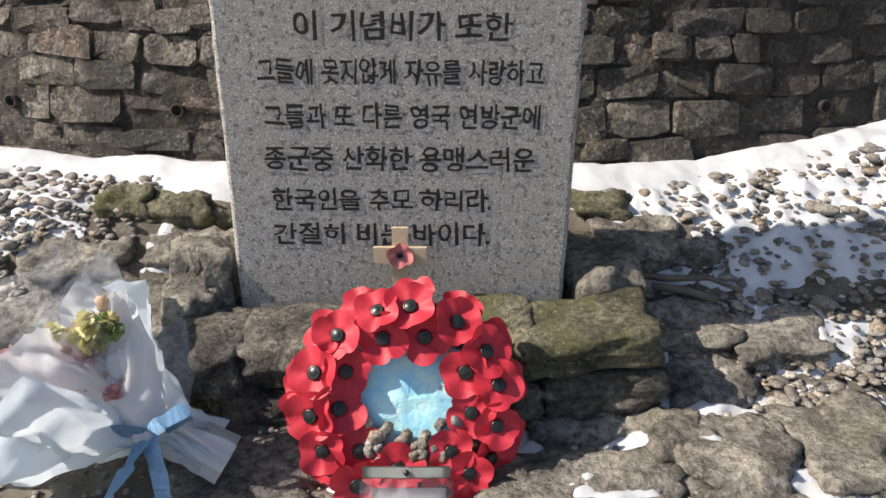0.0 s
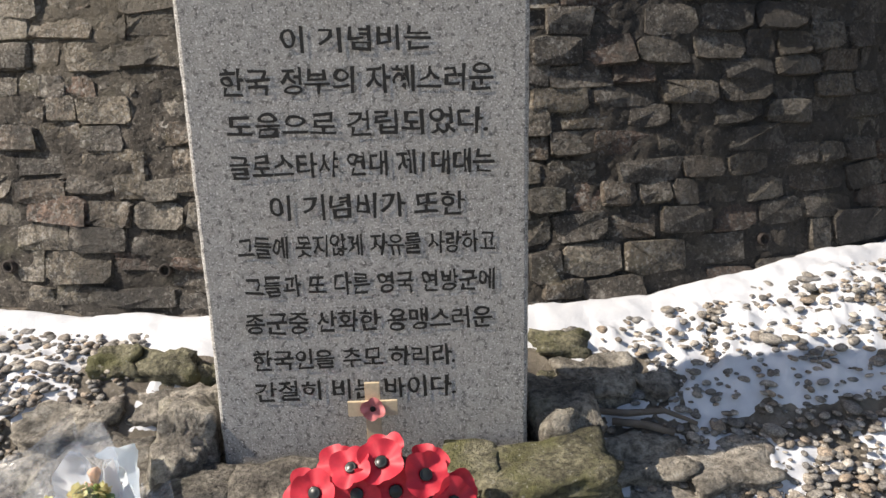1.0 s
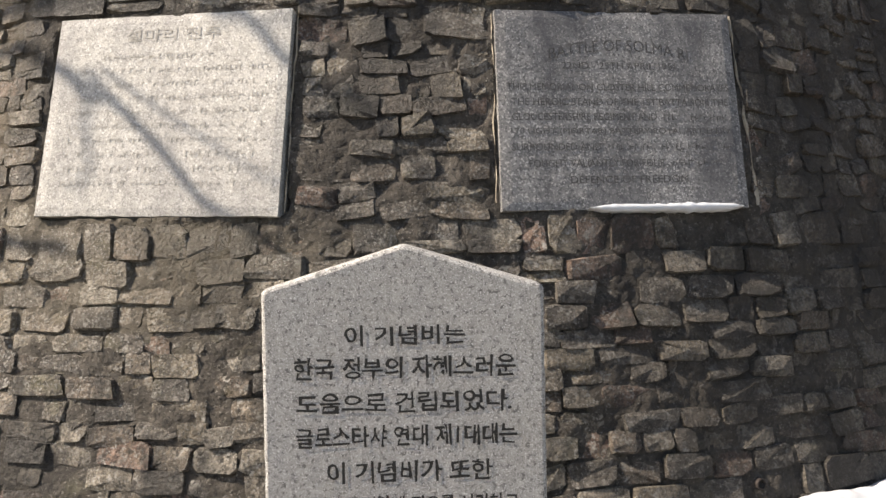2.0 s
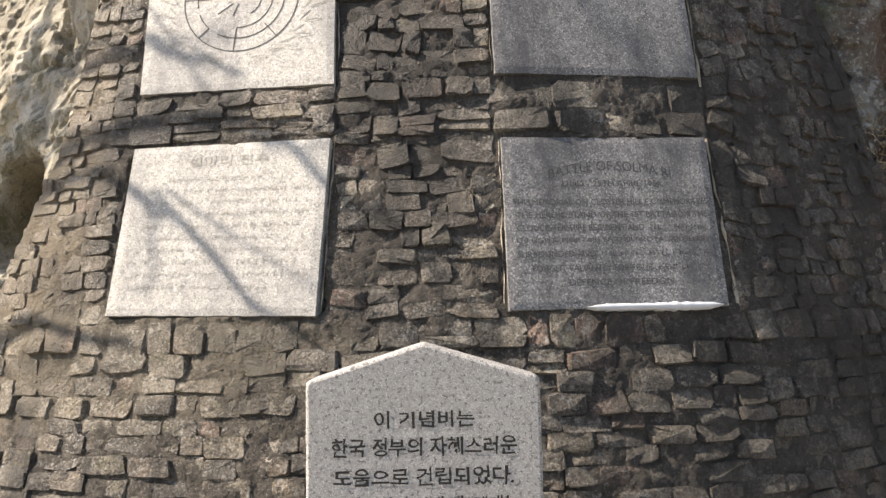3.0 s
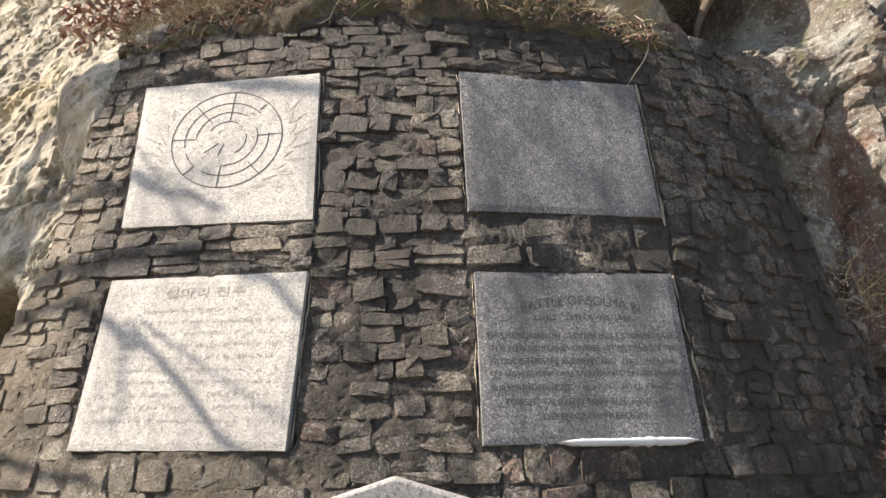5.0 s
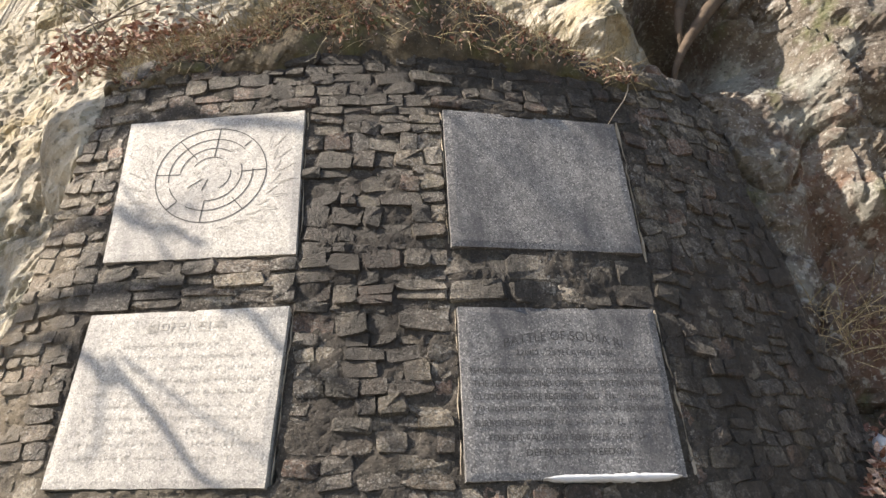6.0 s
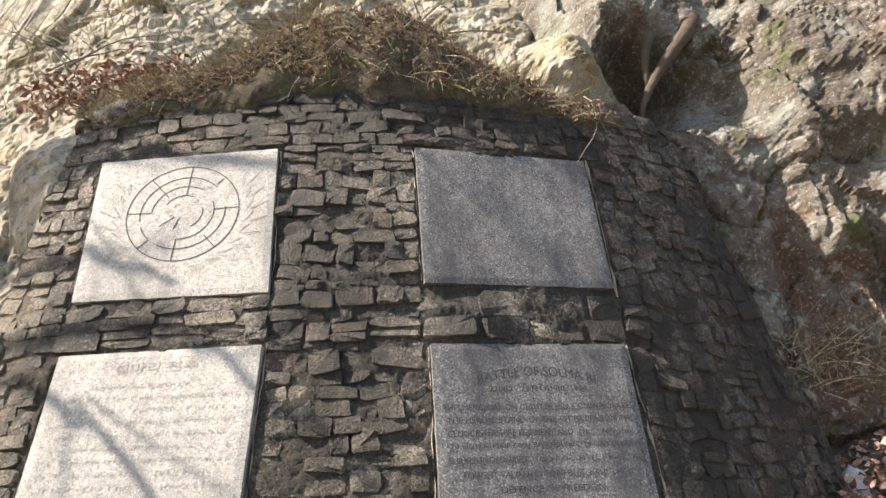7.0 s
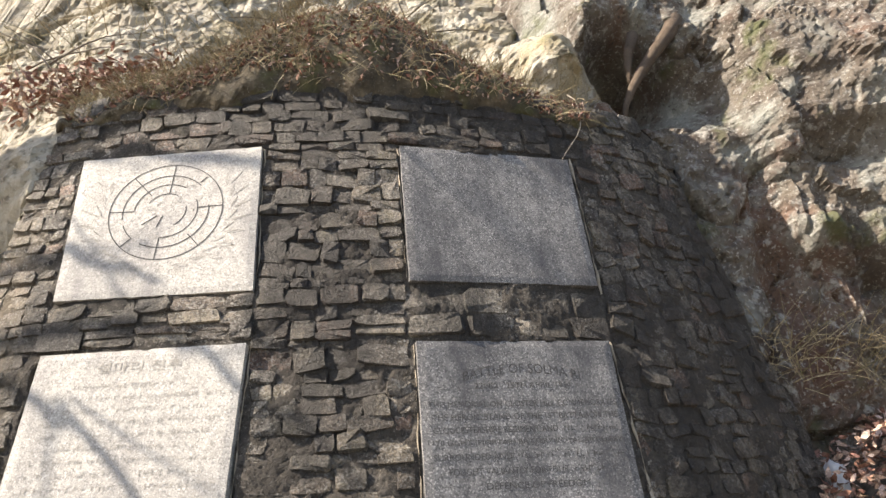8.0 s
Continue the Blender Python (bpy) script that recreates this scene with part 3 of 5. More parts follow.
def arc(r, a0, a1, w=0.0045):
    k = max(6, int(abs(a1 - a0) / 5))
    return ribbon_line([(r * math.cos(radians(a0 + (a1 - a0) * i / k)), r * math.sin(radians(a0 + (a1 - a0) * i / k))) for i in range(k + 1)], w, on_disc)


for r, a0, a1 in ((0.25, 0, 360), (0.19, 40, 190), (0.19, -120, 5), (0.19, 200, 225), (0.14, 55, 175), (0.14, -95, 20), (0.09, 60, 150), (0.09, -60, 10)):
    part("carved_ring", arc(r, a0, a1), carved_dark, emblem)
for a, r0, r1 in ((85, 0.09, 0.25), (130, 0.11, 0.25), (178, 0.14, 0.25), (225, 0.19, 0.25), (265, 0.14, 0.25), (310, 0.17, 0.25), (2, 0.14, 0.25), (45, 0.2, 0.24), (215, 0.04, 0.12), (250, 0.03, 0.09)):
    c, d = math.cos(radians(a)), math.sin(radians(a))
    part("carved_spoke", ribbon_line([(c * r0, d * r0), (c * r1, d * r1)], 0.005, on_disc), carved_dark, emblem)
for side in (-1, 1):
    for k in range(9):
        a = radians(-90 + side * (14 + 12.5 * k))
        for r0, r1, lean in ((0.285, 0.315, 0.18), (0.3, 0.375, 0.1)):
            p = (math.cos(a) * r0, math.sin(a) * r0)
            q = (math.cos(a + side * lean) * r1, math.sin(a + side * lean) * r1)
            m = ((p[0] + q[0]) / 2 + 0.008 * side, (p[1] + q[1]) / 2 + 0.006)
            m2 = ((p[0] + q[0]) / 2 - 0.008 * side, (p[1] + q[1]) / 2 - 0.008)
            part("carved_leaf", ribbon_line([p, m, q, m2, p], 0.0028, on_disc), carved, emblem)
rng = random.Random(5)
for k in range(16):
    a, r = rng.uniform(0, math.tau), rng.uniform(0.02, 0.17)
    p = [(math.cos(a) * r, math.sin(a) * r)]
    for _ in range(5):
        p.append((p[-1][0] + rng.uniform(-0.02, 0.02), p[-1][1] + rng.uniform(-0.02, 0.02)))
    part("carved_coast", ribbon_line(p, 0.003, on_disc), carved, emblem)

# snow left on the lower edge of the English plaque
bm = bmesh.new()
rows = []
for i in range(60):
    u = 0.33 + 0.63 * i / 59
    h = (0.011 + 0.012 * abs(noise.noise((u * 17, 2, 0))) + 0.006 * noise.noise((u * 60, 0, 5))) * smooth(0, 0.12, i / 59) * smooth(1, 0.9, i / 59) + 0.002
    rows.append([bm.verts.new(on_english(u, 0.0 + dv * h / nh, out)) for dv, out in ((-0.9, -0.02), (-0.9, 0.018), (-0.2, 0.03), (0.7, 0.024), (1.0, 0.006), (1.0, -0.01))])
for a, b in zip(rows, rows[1:]):
    for i in range(5):
        bm.faces.new((a[i], a[i + 1], b[i + 1], b[i]))
tagged(part("snow_strip", bm, snow), "thin strip of white snow lying along a plaque's lower edge", "snow")

# pale mortar crumbling along the edges of the plaques
for x0, z0, x1, z1, w in ((1.226, 2.98, 1.24, 2.15, 0.016), (1.228, 1.9, 1.272, 1.18, 0.018), (0.285, 2.95, 0.294, 2.2, 0.007), (0.306, 1.88, 0.305, 1.2, 0.007), (-0.372, 2.95, -0.365, 2.16, 0.008), (-0.37, 1.89, -0.415, 1.18, 0.009)):
    def crumb(v, s, x0=x0, z0=z0, x1=x1, z1=z1, w=w):
        x, z = x0 + (x1 - x0) * s, z0 + (z1 - z0) * s
        wide = w * max(0.02, 0.35 + 1.7 * noise.noise((z * 7, x * 3, 1)))
        return wall_point(x + wide * (v - 0.5) + 0.008 * noise.noise((z * 13, 3, x)), z, -0.006 + 0.012 * math.sin(v * math.pi) * (0.6 + 0.6 * noise.noise((z * 23, v, x))))
    part("mortar_edge", sheet(crumb, np.linspace(0, 1, 6).tolist(), np.linspace(0, 1, 90).tolist()), pale_mortar, wall)


# ---- stones of the wall ----
def stone_template(seed):
    """One rough block, 40 triangles, about one unit wide and high, its face towards -y."""
    rng = random.Random(seed)
    ring = []
    for cx, cz, along in ((0.5, -0.5, 1), (0.5, 0.5, 0), (-0.5, 0.5, 1), (-0.5, -0.5, 0)):
        jx, jz = rng.uniform(-0.05, 0.05) * (1 if cx > 0 else -1), rng.uniform(-0.06, 0.08) * (1 if cz > 0 else -1)
        cut = [rng.choice((0.05, 0.09, 0.14, 0.24)) for _ in range(2)]
        p, q = (cx + jx - math.copysign(cut[0], cx), cz + jz), (cx + jx, cz + jz - math.copysign(cut[1], cz))
        ring += [p, q] if along else [q, p]
    verts = [(x, 0.5, z) for x, z in ring] + [(x, -0.1 + rng.uniform(-0.22, 0.2), z) for x, z in ring]
    k = rng.uniform(0.86, 0.96)
    tilt_x, tilt_z = rng.uniform(-0.12, 0.12), rng.uniform(-0.12, 0.12)
    verts += [(x * k + rng.uniform(-0.03, 0.03), -0.4 + tilt_x * x + tilt_z * z + rng.uniform(-0.07, 0.07), z * k + rng.uniform(-0.04, 0.04)) for x, z in ring]
    verts.append((rng.uniform(-0.25, 0.25), -0.44 + rng.uniform(-0.06, 0.06), rng.uniform(-0.2, 0.2)))
    faces = []
    for b in (0, 8):
        for i in range(8):
            j = (i + 1) % 8
            faces += [(b + i, b + 8 + i, b + 8 + j), (b + i, b + 8 + j, b + j)]
    faces += [(16 + i, 24, 16 + (i + 1) % 8) for i in range(8)]
    return verts, faces


TEMPLATES = [stone_template(100 + i) for i in range(60)]
DRAINS = ((1.16, 0.245), (-0.61, 0.245), (-1.09, 0.245))


def courses(x_from, x_to, z0, z1, seed, rough=0.0, tall=(0.055, 0.1), wide=(0.08, 0.21)):
    """Uneven courses of blocks between two heights; x_from and x_to depend on the height."""
    rng = random.Random(seed)
    z = z0
    while z < z1 - 0.025:
        h = rng.uniform(*tall)
        if z1 - z - h < 0.04:
            h = z1 - z
        x, end = x_from(z + h / 2), x_to(z + h / 2)
        while x < end - 0.02:
            w = rng.uniform(*wide)
            if end - x - w < 0.06:
                w = end - x
            wave = 0.022 * noise.noise((x * 2.6, z * 3, seed)) + 0.008 * rng.uniform(-1, 1) if z > z0 + 0.01 and z + h < z1 - 0.01 else 0.0
            if h > 0.082 and w > 0.1 and rng.random() < 0.12:
                cut = rng.uniform(0.4, 0.6)
                yield x + w / 2, z + h * cut / 2 + wave, w, h * cut, rng.uniform(-3, 3)
                yield x + w / 2, z + h * (1 + cut) / 2 + wave, w, h * (1 - cut), rng.uniform(-3, 3)
            else:
                yield x + w / 2, z + h / 2 + wave, w, h, rng.uniform(-3, 3) + rough * rng.uniform(-16, 16)
            x += w
        z += h


blocks = []
fix = lambda v: (lambda z: v)
blocks += courses(wall_left, wall_right, 0.06, 1.15, 1, 0.1, tall=(0.06, 0.1), wide=(0.08, 0.22))
blocks += courses(wall_left, lambda z: -1.335 if z < 1.95 else -1.3, 1.15, 2.985, 2, 0.3, (0.045, 0.085), (0.06, 0.15))
blocks += courses(lambda z: -0.37 + 0.012 * math.sin(z * 9), lambda z: 0.285, 1.15, 2.985, 3, 0.5, (0.045, 0.105), (0.07, 0.19))
blocks += courses(lambda z: 1.25, wall_right, 1.15, 2.985, 4, 1.3, (0.055, 0.105), (0.07, 0.16))
blocks += courses(fix(-1.3), fix(-0.37), 1.925, 2.14, 5, 0.1, (0.06, 0.1), (0.09, 0.24))
blocks += courses(fix(0.285), fix(1.25), 1.915, 2.155, 6, 0.1, (0.06, 0.12), (0.1, 0.3))
blocks += courses(wall_left, wall_right, 2.985, TOP, 7, 0.3, (0.055, 0.1), (0.08, 0.22))

rng = random.Random(11)
near, rest = [], []
for cx, cz, w, h, tilt in blocks:
    if any(abs(cx - x) < 0.5 * w and abs(cz - z) < 0.5 * h for x, z in DRAINS):
        continue
    m = Matrix.Translation(wall_point(cx, cz, -0.03 + rng.uniform(-0.012, 0.012))) @ Euler((radians(-15 + rng.uniform(-5, 5)), radians(tilt), math.atan(wall_slope(cx)) + radians(rng.uniform(-4, 4)))).to_matrix().to_4x4() @ Matrix.Diagonal((w + rng.uniform(-0.004, 0.008), 0.07, h + rng.uniform(-0.004, 0.008), 1))
    (near if cz < 0.95 and -1.35 < cx < 1.75 and len(near) < 300 else rest).append((m, rng.randrange(len(TEMPLATES))))
verts, faces = [], []
for m, k in rest:
    tv, tf = TEMPLATES[k]
    base = len(verts)
    verts += [m @ Vector(v) for v in tv]
    faces += [tuple(base + i for i in f) for f in tf]
tagged(raw("upper_stones", verts, faces, stone, wall, False), kind="stuff")

# drains in the foot of the wall
for x, z in DRAINS:
    bm = bmesh.new()
    for r0, r1, depth in ((0.019, 0.014, 0.0),):
        mt = Matrix.Translation(wall_point(x, z, 0.006)) @ Euler((radians(90 - 6), 0, math.atan(wall_slope(x)))).to_matrix().to_4x4()
        rings = [[bm.verts.new(mt @ Vector((math.cos(a) * r, math.sin(a) * r, zz))) for a in (i * math.tau / 18 for i in range(18))] for r, zz in ((r0, -0.03), (r0, 0.0), (r1, 0.002), (r1, -0.09))]
        for a, b in zip(rings, rings[1:]):
            for i in range(18):
                bm.faces.new((a[i], a[(i + 1) % 18], b[(i + 1) % 18], b[i]))
        bm.faces.new(rings[-1])
    tagged(part("drain_pipe", bm, dark_hole), "short dark clay drain pipe in the wall's foot", "pipe", "drains in the wall")


# ---- the stele ----
stele = empty("stele", (0, 0, 0), "upright grey granite memorial stone with a peaked top", "memorial stone")
prof = [(-0.333, -0.06), (0.333, -0.06), (0.331, 0.976), (0.323, 0.985), (0.006, 1.082), (-0.006, 1.082), (-0.323, 0.985), (-0.331, 0.976)]
bm = bmesh.new()


def ringed(points, step=0.03):
    out = []
    for (a, b), (c, d) in zip(points, points[1:] + points[:1]):
        n = max(1, int(math.hypot(c - a, d - b) / step))
        out += [(a + (c - a) * i / n, b + (d - b) * i / n) for i in range(n)]
    return out


loop = ringed(prof)
layers = []
for inset, y in ((0.009, 0.0), (0.004, 0.0025), (0.0, 0.009), (0.0, 0.16), (0.004, 0.168), (0.012, 0.17)):
    ring = []
    for x, z in loop:
        j = 0.0022 * noise.noise((x * 40, y * 40, z * 40)) if y < 0.02 else 0
        k = 1 - inset / 0.33
        zc = 0.5 + (z - 0.5) * (1 - inset / 0.54)
        ring.append(bm.verts.new((x * k + j, y + 0.35 * j, zc + j)))
    layers.append(ring)
for a, b in zip(layers, layers[1:]):
    for i in range(len(loop)):
        j = (i + 1) % len(loop)
        bm.faces.new((a[i], b[i], b[j], a[j]))
bm.faces.new(layers[0])
bm.faces.new(layers[-1][::-1])
part("body", bm, granite, stele, shade=False)
for text, x0, x1, z, h in LINES:
    letter_part("character", text, (lambda u, v, x0=x0, x1=x1, z=z, h=h: (x0 + (x1 - x0) * u, -0.0016, z + h * (v - 0.5))), stele, ink, 0.1)

# rough blocks under the stele
plinth = empty("plinth", (0, 0, -0.16), "low plinth of rough mossy stone blocks", "plinth")


def block_part(centre, size, mat, parent, seed, turn=(0, 0, 0), name="block", rough=0.2):
    ob = part(name, lump(bmesh.new(), centre, size, seed, rough, 4, Euler([radians(a) for a in turn]).to_matrix(), 0.88), mat)
    return attach(ob, parent)


for k, (c, size, mat, turn) in enumerate((
        ((0.0, 0.02, -0.08), (0.72, 0.22, 0.12), plinth_stone, (0, 0, 0)),
        ((0.345, -0.11, -0.008), (0.3, 0.17, 0.07), mossy, (3, -4, 5)),
        ((0.2, -0.07, -0.005), (0.12, 0.12, 0.06), mossy, (3, 0, -5)),
        ((-0.19, -0.12, -0.035), (0.21, 0.17, 0.09), plinth_stone, (3, 0, 4)),
        ((-0.37, -0.11, -0.05), (0.17, 0.2, 0.1), plinth_stone, (3, 2, -6)),
        ((0.02, -0.13, -0.04), (0.24, 0.15, 0.085), plinth_stone, (3, 0, 2)),
        ((0.39, -0.09, -0.11), (0.24, 0.2, 0.11), plinth_stone, (0, 0, 4)),
        ((0.18, -0.11, -0.125), (0.2, 0.18, 0.1), plinth_stone, (0, 0, -3)),
        ((-0.05, -0.12, -0.125), (0.25, 0.18, 0.1), plinth_stone, (0, 0, 3)),
        ((-0.27, -0.11, -0.13), (0.2, 0.18, 0.1), plinth_stone, (0, 0, -4)),
        ((-0.42, -0.08, -0.13), (0.14, 0.18, 0.1), plinth_stone, (0, 0, 5)))):
    block_part(c, size, mat, plinth, 3 + k * 1.7, turn)

# stones lying round the stele
for k, (c, size, mat, turn, label) in enumerate((
        ((0.42, 0.09, 0.0), (0.15, 0.2, 0.16), flag, (0, 0, 10), "dark block of stone beside the memorial stone"),
        ((-0.43, 0.09, -0.03), (0.14, 0.24, 0.26), flag, (-8, 8, 6), "grey lichened boulder leaning beside the memorial stone"),
        ((-0.43, -0.02, -0.03), (0.12, 0.14, 0.14), flag, (-4, 4, 16), "small grey boulder beside the memorial stone"))):
    ob = part("boulder", lump(bmesh.new(), (0, 0, 0), size, 31 + k * 2.3, 0.24, 4, Euler([radians(a) for a in turn]).to_matrix(), 0.8), mat)
    ob.location = c
    tagged(ob, label, "boulder")


# ---- flagstones, snow and pebbles ----
def flagstone(x, y, w, d, seed, mat=flag, high=0.03, turn=0.0, tip=(0, 0)):
    z = ground_z(x, y)
    ob = part("flagstone", lump(bmesh.new(), (0, 0, 0), (w * 0.92, d * 0.92, 0.09), seed, 0.34, 4, Euler((radians(tip[0]), radians(tip[1]), radians(turn))).to_matrix(), 0.85), mat, ground)
    ob.location = (x, y, z + high - 0.045)
    return ob


slope = 20
for k, (x, y, w, d, high, turn, tip, mat) in enumerate((
        (0.33, -0.38, 0.4, 0.2, 0.03, 4, 0, flag), (0.508, -0.238, 0.15, 0.13, 0.035, 20, 0, flag), (0.612, -0.312, 0.2, 0.23, 0.04, -30, 0, flag), (0.835, -0.267, 0.27, 0.26, 0.035, 10, 0, flag),
        (0.627, -0.072, 0.22, 0.16, 0.025, 5, 4, flag), (0.8, 0.04, 0.25, 0.17, 0.03, 12, 12, flag), (0.585, 0.06, 0.28, 0.17, 0.03, -6, 14, flag), (0.545, 0.256, 0.23, 0.15, 0.035, 8, slope, flag),
        (0.475, 0.374, 0.17, 0.1, 0.03, 0, slope, mossy), (0.434, 0.244, 0.11, 0.1, 0.03, 10, slope, mossy), (0.53, -0.32, 0.06, 0.1, 0.02, 15, 0, flag), (0.6, -0.43, 0.2, 0.1, 0.03, 0, 0, flag),
        (0.36, -0.21, 0.24, 0.1, 0.02, 0, 0, flag), (0.7, 0.25, 0.12, 0.1, 0.02, 30, slope, flag), (0.93, -0.46, 0.3, 0.2, 0.03, -8, 0, flag))):
    flagstone(x, y, w, d, 50 + k * 1.31, mat, high, turn, (tip, 0))
for k, (x, y, w, d, high, turn, tip, mat) in enumerate((
        (-0.66, 0.31, 0.13, 0.1, 0.04, 5, slope, mossy), (-0.53, 0.3, 0.17, 0.11, 0.04, -4, slope, mossy), (-0.723, 0.15, 0.24, 0.13, 0.04, 6, slope, flag), (-0.5, 0.2, 0.2, 0.13, 0.035, -8, slope, flag),
        (-0.775, 0.03, 0.19, 0.16, 0.03, 0, slope, flag), (-0.6, 0.05, 0.24, 0.19, 0.035, 10, slope, flag), (-0.42, 0.3, 0.12, 0.09, 0.03, 0, slope, mossy), (-0.76, -0.08, 0.2, 0.16, 0.03, -10, 8, flag),
        (-0.57, -0.1, 0.22, 0.17, 0.02, 4, 8, flag), (-0.27, -0.36, 0.3, 0.26, 0.02, 0, 0, flag), (-0.02, -0.45, 0.26, 0.18, 0.008, 0, 0, flag), (-0.6, -0.42, 0.4, 0.3, 0.0, 5, 0, flag), (-0.95, 0.0, 0.2, 0.2, 0.03, 5, 10, flag))):
    flagstone(x, y, w, d, 90 + k * 1.57, mat, high, turn, (tip, 0))


def snow_depth(x, y):
    g = ground_z(x, y)
    d = wall_y(x, g) - y
    n = 0.8 * noise.noise((x * 5, y * 8, 6.2)) + 0.6 * noise.noise((x * 17, y * 24, 1.1)) + 0.5 * noise.noise((x * 38, y * 52, 4.1))
    t = 0.045 * (1 - smooth(0.03, 0.2 + 0.05 * noise.noise((x * 3, 0, 2)), d)) - 0.004
    t = max(t, (0.013 + 0.036 * n) * smooth(0.4, 0.62, x) * smooth(0.02, 0.2, y - 0.1 * x) - 0.003)
    t = max(t, (0.012 + 0.02 * n) * smooth(-0.66, -0.8, x) * smooth(0.1, 0.28, y) - 0.003)
    if x > 0.1 and y < 0.2:
        t = max(t, 0.03 * n + 0.001 + 0.008 * smooth(0.4, 0.2, abs(x - 0.55)) - 0.05 * max(smooth(0.22, 0.1, x), smooth(0.1, 0.17, y)))
    if x < 0:
        t = max(t, 0.016 * n - 0.006)
    t -= 0.08 * max(smooth(-1.4, -1.85, x), smooth(1.9, 2.5, x), smooth(-0.45, -0.72, y))
    return min(t, d * 0.5 + 0.03)


def snow_sheet(xs, ys):
    bm = bmesh.new()
    depth = [[snow_depth(x, y) for x in xs] for y in ys]
    grid = [[bm.verts.new((x, y, ground_top(x, y) + max(-0.01, t) + 0.003 * noise.noise((x * 40, y * 40, 0)))) for x, t in zip(xs, row)] for y, row in zip(ys, depth)]
    for j in range(len(ys) - 1):
        for i in range(len(xs) - 1):
            if max(depth[j][i], depth[j][i + 1], depth[j + 1][i], depth[j + 1][i + 1]) > 0:
                bm.faces.new((grid[j][i], grid[j][i + 1], grid[j + 1][i + 1], grid[j + 1][i]))
    bmesh.ops.delete(bm, geom=[v for v in bm.verts if not v.link_faces], context="VERTS")
    return bm


tagged(part("snow", snow_sheet(np.arange(-1.9, 2.6, 0.0125).tolist(), np.arange(-0.75, 1.6, 0.0125).tolist()), snow), "thin patchy melting snow on ground and pebbles", "snow", kind="stuff")


def scattered(name, template, count, pick, size, mat, label, category, seed, flat=0.6, parent=None):
    """Many small bodies in one mesh. pick(rng) gives a place or None."""
    rng = random.Random(seed)
    tv, tf = template
    verts, faces = [], []
    for _ in range(count):
        p = pick(rng)
        if p is None:
            continue
        r = size(rng)
        q = Euler((rng.uniform(-0.3, 0.3), rng.uniform(-0.3, 0.3), rng.uniform(0, 6.3))).to_matrix()
        sc = Vector((r * rng.uniform(0.95, 1.4), r * rng.uniform(0.75, 1.0), r * flat * rng.uniform(0.8, 1.15)))
        base = len(verts)
        verts += [Vector(p) + q @ Vector((v[0] * sc.x, v[1] * sc.y, v[2] * sc.z)) for v in tv]
        faces += [tuple(base + i for i in f) for f in tf]
    return tagged(raw(name, verts, faces, mat, parent), label, category, kind="stuff")


bm = bmesh.new()
bmesh.ops.create_icosphere(bm, subdivisions=2, radius=1.0)
bm.verts.ensure_lookup_table()
PEBBLE = ([v.co.copy() * (1 + 0.16 * noise.noise(v.co * 1.3)) for v in bm.verts], [tuple(v.index for v in f.verts) for f in bm.faces])
bm.free()


def pebble_place(rng):
    if rng.random() < 0.8:
        x, y = rng.uniform(0.42, 2.3), rng.uniform(-0.6, 0.85)
        if rng.random() > smooth(0.42, 0.75, x) + 0.12 or wall_y(x, 0.15) - y < 0.05:
            return None
        if y > 0.12 and rng.random() < 0.35:
            return None
        if y < -0.12 and x < 0.75 and rng.random() < 0.75:
            return None
    else:
        x, y = rng.uniform(-1.8, -0.62), rng.uniform(0.05, 0.55)
        if wall_y(x, 0.15) - y < 0.08:
            return None
    return (x, y, ground_top(x, y) + rng.uniform(0.002, 0.021))


scattered("pebbles", PEBBLE, 9500, pebble_place, lambda r: 0.006 + 0.01 * r.random() ** 2 + (0.008 if r.random() < 0.07 else 0), pebble_mat, "rounded grey and brown pebbles, partly under snow", "pebbles", 21, 0.5)
scattered("grit", PEBBLE, 700, lambda r: (lambda x, y: (x, y, ground_top(x, y) + 0.004))(r.uniform(-0.9, 0.9), r.uniform(-0.6, -0.15)), lambda r: r.uniform(0.003, 0.008), pebble_mat, "small loose pebbles and grit between the flagstones", "pebbles", 22)

# sticks on the ground
for pts, r in ((((0.5, 0.17, 0.07), (0.6, 0.155, 0.065), (0.69, 0.15, 0.07), (0.76, 0.12, 0.05)), 0.008), (((0.56, 0.14, 0.055), (0.64, 0.125, 0.05), (0.7, 0.1, 0.04)), 0.009), (((1.2, 0.62, 0.235), (1.3, 0.63, 0.24), (1.42, 0.7, 0.25)), 0.003)):
    base = Vector(pts[0])
    ob = part("stick", tube([Vector(p) - base for p in pts], [r, r * 1.1, r * 0.9, r * 0.5][:len(pts)], 7), bark)
    ob.location = (base.x, base.y, ground_z(base.x, base.y) + 0.022)
    tagged(ob, "short dry brown stick lying in the snow", "stick", "sticks on the ground")


# ---- the poppy wreath ----
WC = Vector((0.018, -0.3, -0.03))
EU, EV, EN = Vector((1, 0, 0)), Vector((0, math.cos(radians(62)), math.sin(radians(62)))), Vector((0, -math.sin(radians(62)), math.cos(radians(62))))


def on_wreath(u, v, out=0.0):
    return WC + EU * u + EV * v + EN * out


